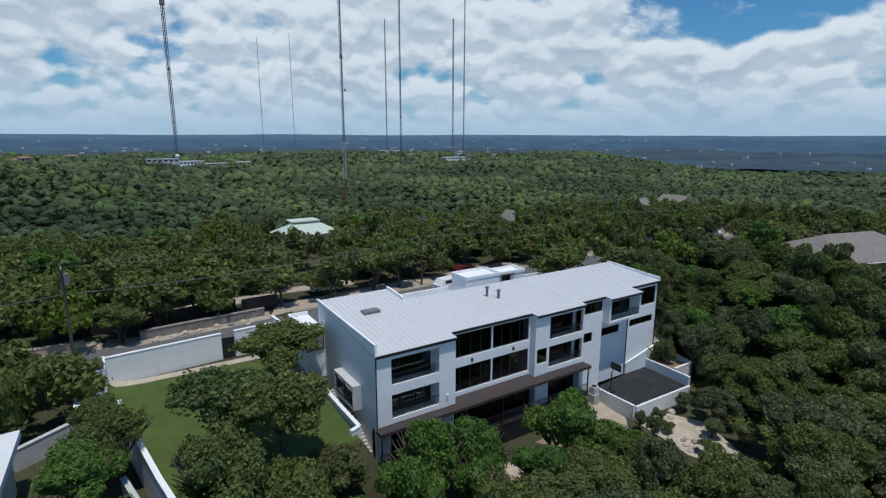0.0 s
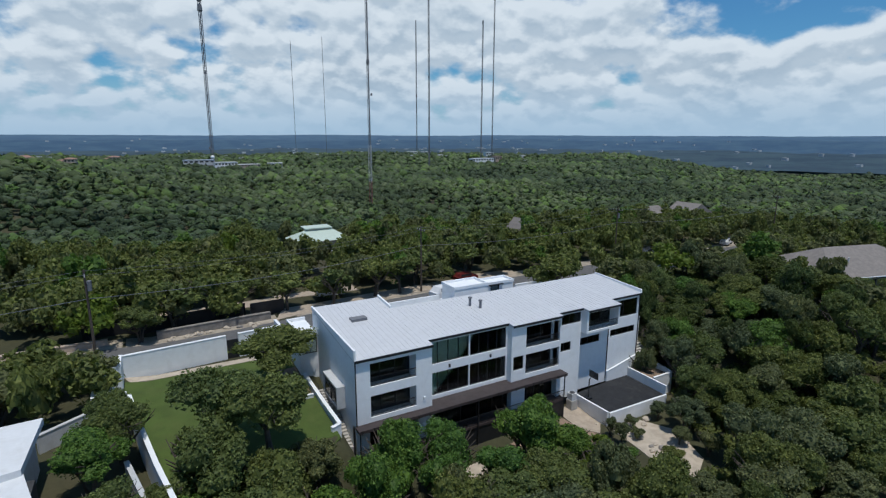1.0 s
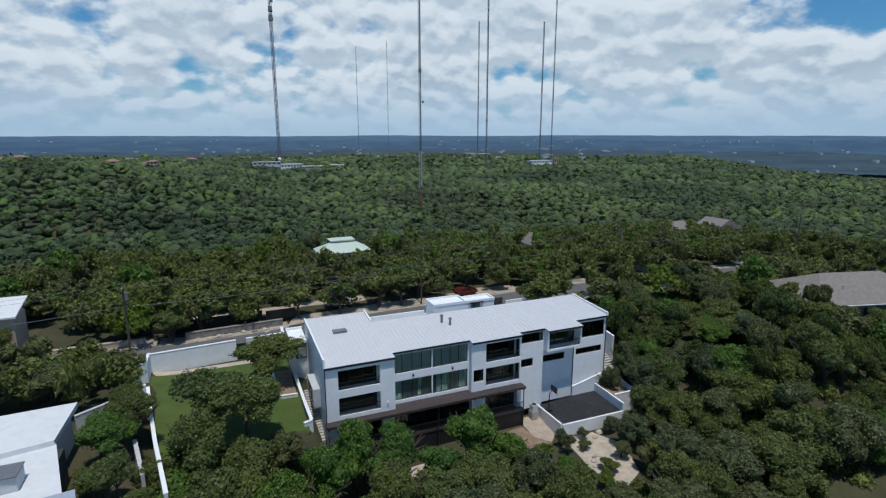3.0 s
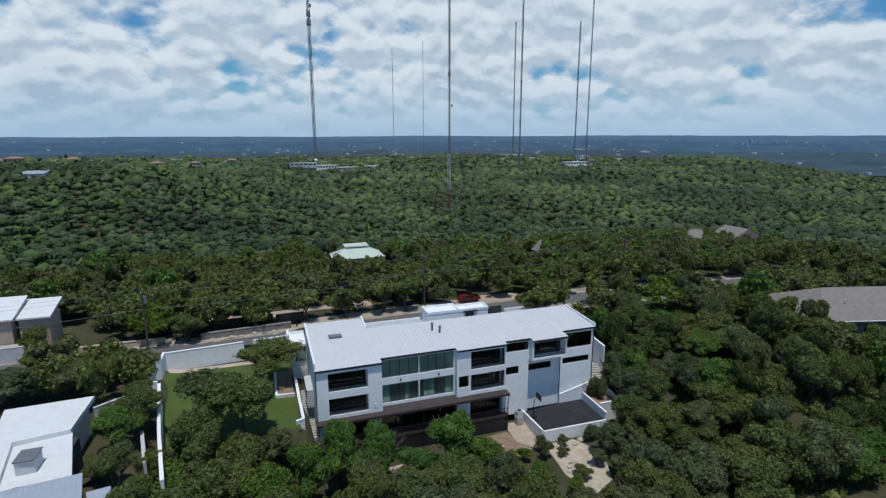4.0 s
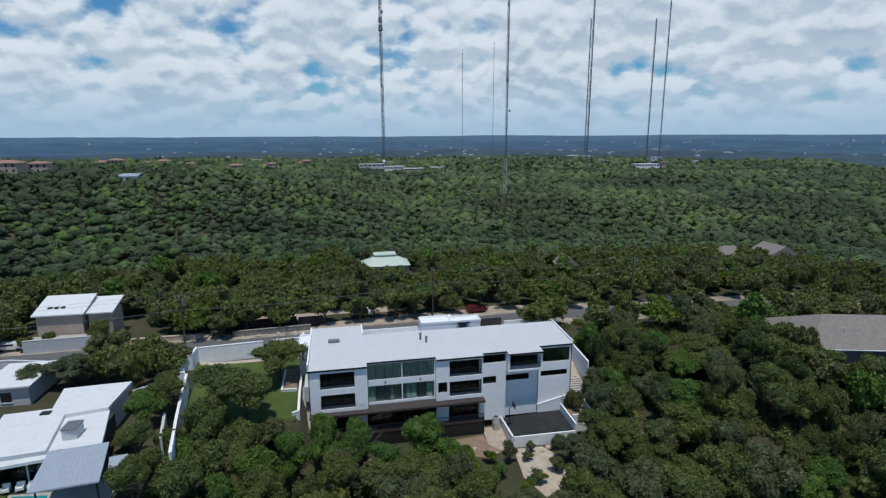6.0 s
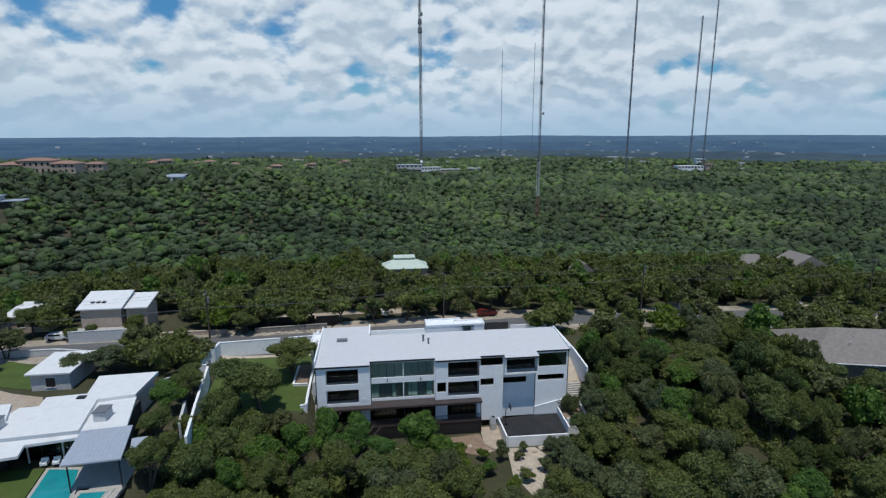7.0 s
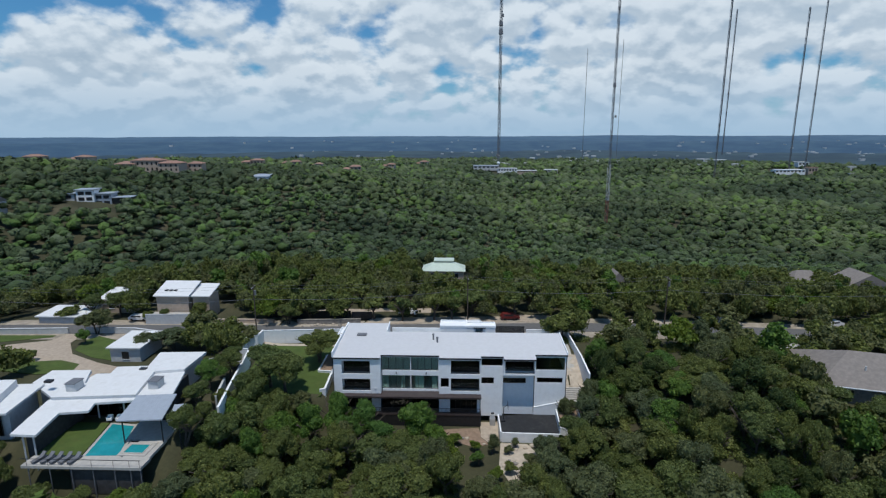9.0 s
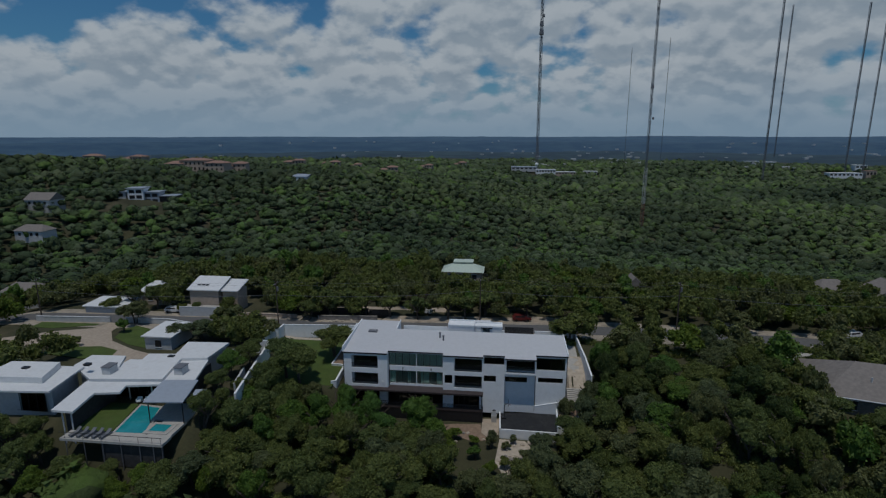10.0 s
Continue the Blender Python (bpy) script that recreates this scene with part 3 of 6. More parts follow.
for a, b in ((22.2, 27.6), (29.1, 39.75), (41.7, 46.6)):
    window(a, b, Y1 + 0.9, LOW, 0.6, 5)
    # near-black wall imitates the dark void below the lower windows
    part("wall", box((a, Y1 + 0.9, -4.9, b, Y1 + 1.1, LOW)), UNLIT_DARK, house)
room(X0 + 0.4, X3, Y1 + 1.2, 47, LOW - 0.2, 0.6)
# rain pipes
for x, y in ((X0 + 0.06, Y1 - 0.08), (X1 + 0.12, Y2 - 0.1), (X5 + 0.02, Y6 - 0.09), (X6 - 0.1, Y6 - 0.09)):
    part("rain_pipe", rod((x, y, -3.2 if x > 50 else 0.9), (x, y, roof_z(y)), 0.06), METAL_DARK, house)
# roof vents, hatch, rear blocks
for x, y, h in ((38.4, 47.1, 1.0), (39.2, 46.0, 0.9)):
    v = part("roof_vent", rod((x, y, roof_z(y) + 0.15), (x, y, roof_z(y) + 0.2 + h), 0.16, sides=12), STEEL, house, "grey metal roof vent")
    part("cap", rod((x, y, roof_z(y) + 0.2 + h), (x, y, roof_z(y) + 0.36 + h), 0.26, 0.22, 12), STEEL, v)
hatch = part("roof_hatch", box((23.6, 48.2, roof_z(48) + 0.18, 25.4, 49.2, roof_z(49) + 0.45)), STEEL, house, "grey roof hatch")
for a, b, y0, y1, z, lab in ((39.5, 44.8, 52.7, 56.0, 9.0, "white stair block with a flat roof"), (44.8, 50.6, 54.5, 57.0, 8.3, "white entrance block"), (29.3, 39.5, 50.35, 56.6, 4.75, "low rear wing with a flat white roof")):
    blk = part("rear_block", box((a, y0, 1.0, b, y1, z)), STUCCO, house, lab)
    part("kerb", box((a - 0.08, y0 - 0.08, z - 0.1, b + 0.08, y0 + 0.12, z + 0.3), (a - 0.08, y1 - 0.12, z - 0.1, b + 0.08, y1 + 0.08, z + 0.3), (a - 0.08, y0 + 0.12, z - 0.1, a + 0.12, y1 - 0.12, z + 0.3), (b - 0.12, y0 + 0.12, z - 0.1, b + 0.08, y1 - 0.12, z + 0.3)), STUCCO, blk)
    if a == 44.8:
        window(46.6, 48.0, y0 - 0.1, 7.1, 8.1, 1, depth=0.1, parent=blk)
        part("lintel", box((46.2, y0 - 0.4, 8.16, 48.6, y0 - 0.09, 8.28)), METAL_DARK, blk)
part("wall", box((X1, BACK - 0.35, -4.9, X6, BACK - 0.2, 1.0), (X0 + 0.35, BACK1 - 0.35, -4.9, X1, BACK1 - 0.2, 1.0)), STUCCO, house)
part("rear_parapet", box((29.3, 56.7, 1.0, 39.45, 56.95, 7.2)), STUCCO, house, "white screen wall behind the rear wing")
# glazed porch on the west side
porch = part("porch", box((18.6, 52.2, 1.2, X0 - 0.004, 57.6, 6.6)), STUCCO, house, "white flat-roofed porch")
part("kerb", box((18.5, 52.1, 6.55, X0 - 0.004, 52.3, 6.95), (18.5, 57.4, 6.55, X0 - 0.004, 57.7, 6.95), (18.5, 52.3, 6.55, 18.7, 57.4, 6.95)), STUCCO, porch)
window(19.1, 20.6, 52.06, 4.4, 6.5, 1, parent=porch)
# bow window on the west flank, a box with a deep dark opening
bay = part("bow_window", box((X0 - 0.9, 43.0, 3.75, X0 - 0.004, 47.6, 3.95), (X0 - 0.9, 43.0, 1.55, X0 - 0.004, 47.6, 1.75), (X0 - 0.9, 43.0, 1.75, X0 - 0.004, 43.2, 3.75), (X0 - 0.9, 47.4, 1.75, X0 - 0.004, 47.6, 3.75)), STUCCO_GREY, house, "grey boxed bow window")
part("pane", box((X0 - 0.8, 43.2, 1.75, X0 - 0.78, 47.4, 3.75)), GLASS, bay)
part("backing", box((X0 - 0.06, 43.2, 1.75, X0 - 0.01, 47.4, 3.75)), UNLIT_DARK, bay)
part("mullion", box((X0 - 0.86, 45.2, 1.75, X0 - 0.74, 45.28, 3.75)), METAL_DARK, bay)
# wall lamps and the light bars in the glass hall
for x, y, z in ((32.0, Y2 - 0.1, 4.3), (37.4, Y2 - 0.1, 4.3), (28.3, Y1 - 0.1, 1.9)):
    part("wall_lamp", box((x - 0.09, y - 0.05, z, x + 0.09, y + 0.09, z + 0.34)), METAL_DARK if z > 2 else STUCCO, house, "small wall lamp")
for a, b in ((29.5, 30.6), (32.8, 33.4), (35.4, 36.9), (38.4, 39.4)):
    part("curtain", box(*[(a + (b - a) * k / 8, Y2 + 0.5 + 0.06 * (k % 2), 1.1, a + (b - a) * (k + 1) / 8, Y2 + 0.56 + 0.06 * (k % 2), 4.3) for k in range(8)]), CURTAIN, house, "grey-green curtain")

# ---- trees ----


def blob(seed, sub=1, lump=0.35):
    """Vertices and triangles of a lumpy ball."""
    bm = bmesh.new()
    bmesh.ops.create_icosphere(bm, subdivisions=sub, radius=1.0)
    off = Vector((seed * 7.3, seed * 3.1, seed * 1.7))
    for v in bm.verts:
        v.co *= 1 + lump * noise.noise(v.co * 1.7 + off)
        if v.co.z < -0.35:
            v.co.z = -0.35 + (v.co.z + 0.35) * 0.3
    me = ([v.co.copy() for v in bm.verts], [[v.index for v in f.verts] for f in bm.faces])
    bm.free()
    return np.array([tuple(v) for v in me[0]]), np.array(me[1])


def crown_mesh(name, seed, lobes, twigs, leaves, size, mat, core=2):
    """A crown about 1 m in radius: broad lobes of uneven size, each set with twig clumps of many small leaf faces, with gaps between them."""
    rng = np.random.default_rng(seed)

    def around(n):
        d = rng.normal(size=(n, 3))
        return d / np.linalg.norm(d, axis=1)[:, None]

    cs = [(np.array([0.0, 0.0, 0.06]), 0.56)]
    while len(cs) < lobes:
        w, e = rng.uniform(0, 6.283), rng.uniform(-0.3, 1.25)
        reach = rng.uniform(0.38, 0.78)
        p = np.array([math.cos(w) * math.cos(e), math.sin(w) * math.cos(e), math.sin(e) * 0.95]) * reach
        cs.append((p, rng.uniform(0.20, 0.42)))
    mid, out = [], []
    for k in range(twigs):
        c, r = cs[k % lobes]
        d = around(1)[0]
        if d[2] < -0.25:
            d[2] *= -1
        mid.append((c + d * r * rng.uniform(0.80, 1.08), rng.uniform(0.08, 0.17)))
        out.append(d)
    per = leaves // (2 * twigs)
    pos, nor = [], []
    for (c, r), d in zip(mid, out):
        q = around(per) * rng.uniform(0.2, 1.0, (per, 1)) ** 0.5
        pos.append(c + q * r * np.array([1, 1, 0.75]))
        nor.append(q * 0.5 + d * 0.4 + rng.normal(size=(per, 3)) * 0.6 + np.array([0, 0, 0.3]))
    area = sum(r * r for c, r in cs)
    for c, r in cs:
        n = int(leaves / 2 * r * r / area)
        d = around(n)
        d[:, 2] = np.where(rng.random(n) < 0.6, np.abs(d[:, 2]), d[:, 2])
        pos.append(c + d * r * rng.uniform(0.84, 1.04, (n, 1)))
        nor.append(d * 0.5 + rng.normal(size=(n, 3)) * 0.6 + np.array([0, 0, 0.25]))
    pos, nor = np.concatenate(pos), np.concatenate(nor)
    nor /= np.linalg.norm(nor, axis=1)[:, None]
    t = np.cross(nor, rng.normal(size=nor.shape))
    t /= np.linalg.norm(t, axis=1)[:, None]
    b = np.cross(nor, t)
    s = size * rng.uniform(0.55, 1.45, (len(pos), 1))
    tri = np.stack([pos - t * s, pos + t * s * 0.7 - b * s * 0.7, pos + t * s * 0.6 + b * s * 0.75], 1).reshape(-1, 3)
    faces = np.arange(len(tri)).reshape(-1, 3).tolist()
    verts = tri.tolist()
    for c, r in cs:
        v, f = blob(seed + r, core, 0.5)
        k = len(verts)
        verts += (c + v * r * 0.80).tolist()
        faces += (f + k).tolist()
    me = bpy.data.meshes.new(name)
    me.from_pydata(verts, [], faces)
    me.materials.append(mat)
    return me


def trunk_mesh(name, seed, stems=1):
    """Tapered trunk of height 1 that forks into limbs which reach into the crown."""
    rng = random.Random(seed)
    bm = bmesh.new()
    for s in range(stems):
        lean = Vector((rng.uniform(-0.25, 0.25), rng.uniform(-0.25, 0.25), 0)) * (1.2 if stems > 1 else 0.5)
        a = Vector((lean.x * 0.2, lean.y * 0.2, -0.12))
        b = Vector((lean.x, lean.y, 0.55))
        tube(bm, a, b, 0.075 / stems ** 0.4, 0.05 / stems ** 0.4, 7)
        for k in range(4):
            w = rng.uniform(0, 6.28)
            c = b + Vector((math.cos(w) * 0.35, math.sin(w) * 0.35, rng.uniform(0.3, 0.6)))
            tube(bm, b - Vector((0, 0, 0.02)), c, 0.038 / stems ** 0.4, 0.018, 5)
            for _ in range(2):
                w2 = w + rng.uniform(-0.8, 0.8)
                tube(bm, c, c + Vector((math.cos(w2) * 0.25, math.sin(w2) * 0.25, rng.uniform(0.05, 0.3))), 0.018, 0.006, 4)
    me = bpy.data.meshes.new(name)
    bm.to_mesh(me)
    bm.free()
    me.materials.append(BARK)
    return me


TRUNKS = [trunk_mesh("trunk", 3), trunk_mesh("trunk", 8, 2), trunk_mesh("trunk", 12, 3)]
KINDS = {"oak": LEAF_OAK, "bright": LEAF_BRIGHT, "grey": LEAF_GREY, "cedar": LEAF_SHADED, "yellow": LEAF_YELLOW}
CROWNS = {}
for i, (k, m) in enumerate(KINDS.items()):
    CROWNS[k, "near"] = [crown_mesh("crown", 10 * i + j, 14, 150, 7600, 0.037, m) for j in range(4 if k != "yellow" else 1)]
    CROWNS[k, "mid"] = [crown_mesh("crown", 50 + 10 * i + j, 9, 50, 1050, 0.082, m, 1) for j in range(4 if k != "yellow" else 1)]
LABELS = {"cedar": "hillside tree with leaves darkened to imitate shade", "oak": "live oak with a dark green rounded crown", "bright": "leafy tree with a fresh green crown", "grey": "juniper with a dull grey-green crown", "yellow": "young tree with a yellow-green crown"}
# the first group is trees with painted shade, not a species of its own
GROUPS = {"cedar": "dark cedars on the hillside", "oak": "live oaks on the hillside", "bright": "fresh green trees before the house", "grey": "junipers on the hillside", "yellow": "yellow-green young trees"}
rng_t = random.Random(5)


def tree(x, y, radius, height, kind="oak", lod="near", label="", clear=0.3, z=None):
    """A tree whose crown is radius wide and whose top is height above the ground."""
    z = ground_z(x, y) if z is None else z
    ob = thing("tree", pose(x, y, z, 0, 0, rng_t.uniform(0, 360)), label or LABELS[kind], "tree", GROUPS[kind])
    ch = height * (1 - clear) / 1.62
    c = new("crown", rng_t.choice(CROWNS[kind, lod]))
    c.parent = ob
    c.matrix_basis = Matrix.Translation((0, 0, height - ch * 1.06)) @ Matrix.Rotation(radians(rng_t.uniform(-9, 9)), 4, "X") @ Matrix.Diagonal((radius * rng_t.uniform(0.86, 1.12), radius * rng_t.uniform(0.86, 1.12), ch, 1))
    t = new("trunk", rng_t.choice(TRUNKS))
    t.parent = ob
    th = height - ch * 0.9
    t.matrix_basis = Matrix.Diagonal((max(th, radius) * 0.9, max(th, radius) * 0.9, th * 0.95, 1))
    return ob


# trees that stand apart: x, y, crown radius, height, kind
tree(15.4, 50.8, 4.3, 7.2, "oak", label="small clipped oak with a round crown in a white planter", clear=0.33)
for x, y, r, h, k in ((8.9, 41.2, 4.8, 8.8, "oak"), (12.4, 39.0, 4.4, 8.4, "oak"), (7.4, 36.4, 4.2, 9.4, "oak"), (11.6, 35.0, 4.4, 9.4, "oak"), (8.8, 31.0, 4.0, 9.6, "oak"), (15.5, 36.5, 2.6, 5.5, "grey"),
                      (19.0, 31.0, 3.2, 9.2, "bright"), (22.8, 34.2, 3.4, 9.2, "bright"), (27.2, 33.6, 3.0, 8.2, "bright"), (31.0, 29.5, 3.0, 6.8, "bright"),
                      (36.4, 32.4, 4.0, 9.0, "bright"), (41.0, 27.0, 2.6, 6.0, "yellow"), (14.5, 29.5, 3.4, 8.8, "bright"), (25.2, 30.2, 3.0, 7.6, "bright"), (39.6, 29.6, 2.6, 6.4, "bright"), (34.0, 27.5, 3.0, 6.4, "oak"),
                      (-0.6, 37.4, 3.3, 5.4, "bright"), (0.6, 30.6, 2.3, 5.0, "oak"), (3.7, 33.0, 1.6, 4.6, "oak"), (2.6, 22.2, 2.6, 6.4, "oak"), (-38.5, 62.6, 3.6, 6.4, "grey"), (-37.2, 56.6, 1.8, 3.4, "bright"), (-41.5, 47.8, 1.3, 2.6, "oak"), (-46.5, 73.6, 3.2, 6.6, "oak"), (-40.5, 74.2, 3.4, 7.0, "oak"), (-31.5, 70.8, 1.6, 3.0, "oak"), (-14.5, 59.6, 3.2, 5.6, "oak"), (0.9, 41.6, 2.6, 6.0, "oak"), (0.3, 45.6, 2.2, 5.2, "oak"), (-1.2, 32.5, 1.8, 3.2, "oak"),
                      (-9.0, 53.0, 3.4, 5.2, "grey"), (-15.5, 53.8, 4.2, 5.6, "grey"), (-6.0, 55.4, 2.6, 4.6, "oak"), (-21.0, 52.0, 2.5, 4.6, "grey"),
                      (2.6, 71.0, 3.0, 5.6, "oak"), (49.0, 31.5, 1.0, 3.2, "grey"), (62.6, 40.0, 1.7, 6.4, "grey"), (57.5, 29.6, 2.4, 5.0, "grey"), (62.6, 32.6, 2.8, 7.0, "oak"), (66.4, 37.4, 3.2, 8.0, "grey"), (67.4, 42.0, 2.6, 7.6, "grey"), (63.5, 28.5, 3.2, 7.6, "oak"),
                      (49.0, 24.5, 1.6, 2.8, "yellow"), (51.6, 31.6, 0.9, 1.5, "grey"), (54.8, 28.4, 1.4, 2.4, "grey"), (51.4, 26.6, 1.2, 2.0, "oak"), (104.0, 33.6, 3.0, 5.6, "oak"), (109.5, 30.6, 3.2, 6.0, "oak"), (115.5, 28.6, 3.4, 6.4, "grey"), (56.0, 25.6, 1.8, 3.4, "grey"), (46.4, 28.4, 1.5, 2.6, "bright"), (57.2, 33.3, 1.2, 2.4, "grey"), (60.6, 32.8, 1.4, 2.8, "oak"), (49.2, 33.4, 0.9, 2.6, "grey"), (46.0, 32.0, 1.3, 2.2, "yellow"), (42.5, 33.5, 1.6, 2.6, "yellow"), (53.0, 33.6, 0.9, 1.6, "grey"), (-13.0, 12.0, 2.6, 5.6, "oak"), (-7.0, 12.2, 2.4, 4.6, "oak"), (-1.5, 12.4, 2.2, 4.4, "yellow"), (-19.5, 14.5, 2.2, 6.0, "oak"), (-27.5, 71.0, 1.7, 3.4, "oak"), (-19.0, 71.6, 2.6, 5.0, "oak"), (6.2, 25.0, 3.6, 8.4, "oak"), (8.0, 19.5, 3.8, 8.6, "oak"), (3.2, 9.5, 3.4, 7.0, "oak"), (-4.0, 9.6, 2.8, 5.6, "yellow"), (-10.0, 9.0, 3.2, 6.2, "oak"), (-16.5, 9.4, 3.0, 6.4, "yellow"), (5.0, 14.5, 3.0, 6.6, "grey"), (11.0, 26.0, 3.0, 7.6, "bright"), (3.4, 27.2, 2.0, 5.0, "oak"), (1.6, 12.0, 2.6, 5.6, "oak"), (-21.0, 12.5, 3.0, 7.0, "oak"), (-27.0, 15.0, 3.6, 7.4, "oak"), (-23.0, 17.0, 2.4, 5.2, "oak")):
    tree(x, y, r, h, k)
# street trees
for x, y, r, h in ((7, 75, 4.0, 7.2), (12, 76, 3.8, 7.4), (16, 75.5, 3.6, 7.4), (22.5, 74.5, 3.6, 6.4), (29.5, 74, 3.4, 6.2), (37, 75, 3.8, 7.2), (41.5, 74, 3.8, 7.0), (46, 78, 4, 7.5), (65.5, 62.0, 4.4, 7.2), (57, 78, 4, 7.5), (61, 83, 4.4, 9.0)):
    tree(x, y, r, h, "oak", "mid", clear=0.4)

# x0, y0, x1, y1: no wild trees here
CLEARED = [(1.5, 35, 64.5, 61.5), (43, 23.5, 58.5, 42), (-36, 13.2, 3.5, 46.5), (-27, 46, -15, 58.5), (-64, 43, -20, 63), (-34, 71, -14, 86), (31, 101, 46, 116), (84, 95, 92, 104), (104.5, 33.5, 131, 49),
           (62.5, 38, 68, 60), (16, 30, 40, 35), (-62, 72, -40, 80), (88, 60, 96, 66), (106, 58, 114, 61), (0, 60, 60, 64), (20, 71, 57, 73.5), (5, 78, 37, 82)]


def is_free(x, y, m=0.0):
    if abs(y - road_y(x)) < 4.6 and -140 < x < 150:
        return False
    return not any(a - m < x < c + m and b - m < y < d + m for a, b, c, d in CLEARED)


def wild_trees():
    """Single trees near the houses; those farther off are joined into one mesh of woods."""
    step = 4.5
    plain = {}
    for key in CROWNS:
        if key[1] == "mid":
            plain[key[0]] = [(np.array([tuple(v.co) for v in m.vertices]), [tuple(p.vertices) for p in m.polygons]) for m in CROWNS[key]]
    joined = {k: ([], []) for k in KINDS}
    for j in range(int(14 / step), int(118 / step) + 1):
        for i in range(int(-96 / step), int(176 / step) + 1):
            x, y = (i + rng_t.uniform(0.05, 0.95)) * step, (j + rng_t.uniform(0.05, 0.95)) * step
            if not is_free(x, y, 1.4) or (x > 62 and y < 58 and rng_t.random() < 0.06):
                continue
            k = rng_t.choices(("oak", "grey", "bright", "yellow"), (0.55, 0.34, 0.08, 0.03))[0]
            # some trees here take the darkened leaves, in place of shade on this slope
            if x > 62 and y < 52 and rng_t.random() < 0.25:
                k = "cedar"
            r, h, low = rng_t.uniform(2.3, 4.3), rng_t.uniform(4.6, 8.8), rng_t.uniform(0.06, 0.24)
            if 4 < y < 56 and (-12 if y < 40 else 62) < x < 100:
                tree(x, y, r, h, k, "near", clear=low)
                continue
            v, f = rng_t.choice(plain[k])
            w = rng_t.uniform(0, 6.28)
            ch = h * (1 - low) / 1.55
            p = np.stack([v[:, 0] * math.cos(w) - v[:, 1] * math.sin(w), v[:, 0] * math.sin(w) + v[:, 1] * math.cos(w), v[:, 2]], 1) * np.array([r, r, ch])
            vs, fs = joined[k]
            n = sum(len(q) for q in vs)
            vs.append(p + np.array([x, y, ground_z(x, y) + h - ch]))
            fs += [tuple(a + n for a in q) for q in f]
    for k, (vs, fs) in joined.items():
        me = bpy.data.meshes.new("woods")
        me.from_pydata(np.concatenate(vs).tolist(), [], fs)
        me.materials.append(KINDS[k])
        tagged(new("woods", me), {"cedar": "trees with shade painted into their leaves among the oaks", "oak": "live oak woods along the street", "grey": "dull junipers among the oaks", "bright": "fresh green trees among the oaks", "yellow": "yellow-green trees among the oaks"}[k], "woods", kind="stuff")


wild_trees()


def scrub():
    """Low brush between the trees, too dense to count."""
    rng = np.random.default_rng(41)
    shapes = []
    for q in range(5):
        d = rng.normal(size=(190, 3))
        d /= np.linalg.norm(d, axis=1)[:, None]
        d[:, 2] = np.abs(d[:, 2])
        p = d * rng.uniform(0.55, 1.05, (190, 1)) * np.array([1, 1, 0.8])
        nn = d * 0.5 + rng.normal(size=d.shape) * 0.6 + np.array([0, 0, 0.3])
        nn /= np.linalg.norm(nn, axis=1)[:, None]
        t = np.cross(nn, rng.normal(size=d.shape))
        t /= np.linalg.norm(t, axis=1)[:, None]
        b = np.cross(nn, t)
        z = 0.13 * rng.uniform(0.6, 1.4, (190, 1))
        v, f = blob(q + 0.5, 1, 0.5)
        tri = np.stack([p - t * z, p + t * z * 0.7 - b * z * 0.7, p + t * z * 0.6 + b * z * 0.75], 1).reshape(-1, 3)
        shapes.append((np.concatenate([tri, v * 0.7]), np.concatenate([np.arange(len(tri)).reshape(-1, 3), f + len(tri)])))
    verts, faces, base = [], [], 0
    while len(verts) < 900:
        x, y = rng.uniform(-12, 125), rng.uniform(14, 64)
        if not is_free(x, y, 0.3) or (x < 3 and y < 30) or (x < 62 and y > 36):
            continue
        v, f = shapes[rng.integers(5)]
        r = rng.uniform(0.7, 1.7)
        verts.append(v * np.array([r, r, r * rng.uniform(0.7, 1.2)]) + np.array([x, y, ground_z(x, y) + 0.1]))
        faces.append(f + base)
        base += len(v)
    me = bpy.data.meshes.new("scrub")
    me.from_pydata(np.concatenate(verts).tolist(), [], np.concatenate(faces).tolist())
    me.materials.append(LEAF_OAK)
    tagged(new("scrub", me), "dull green brush between the hillside trees", "scrub", kind="stuff")


scrub()


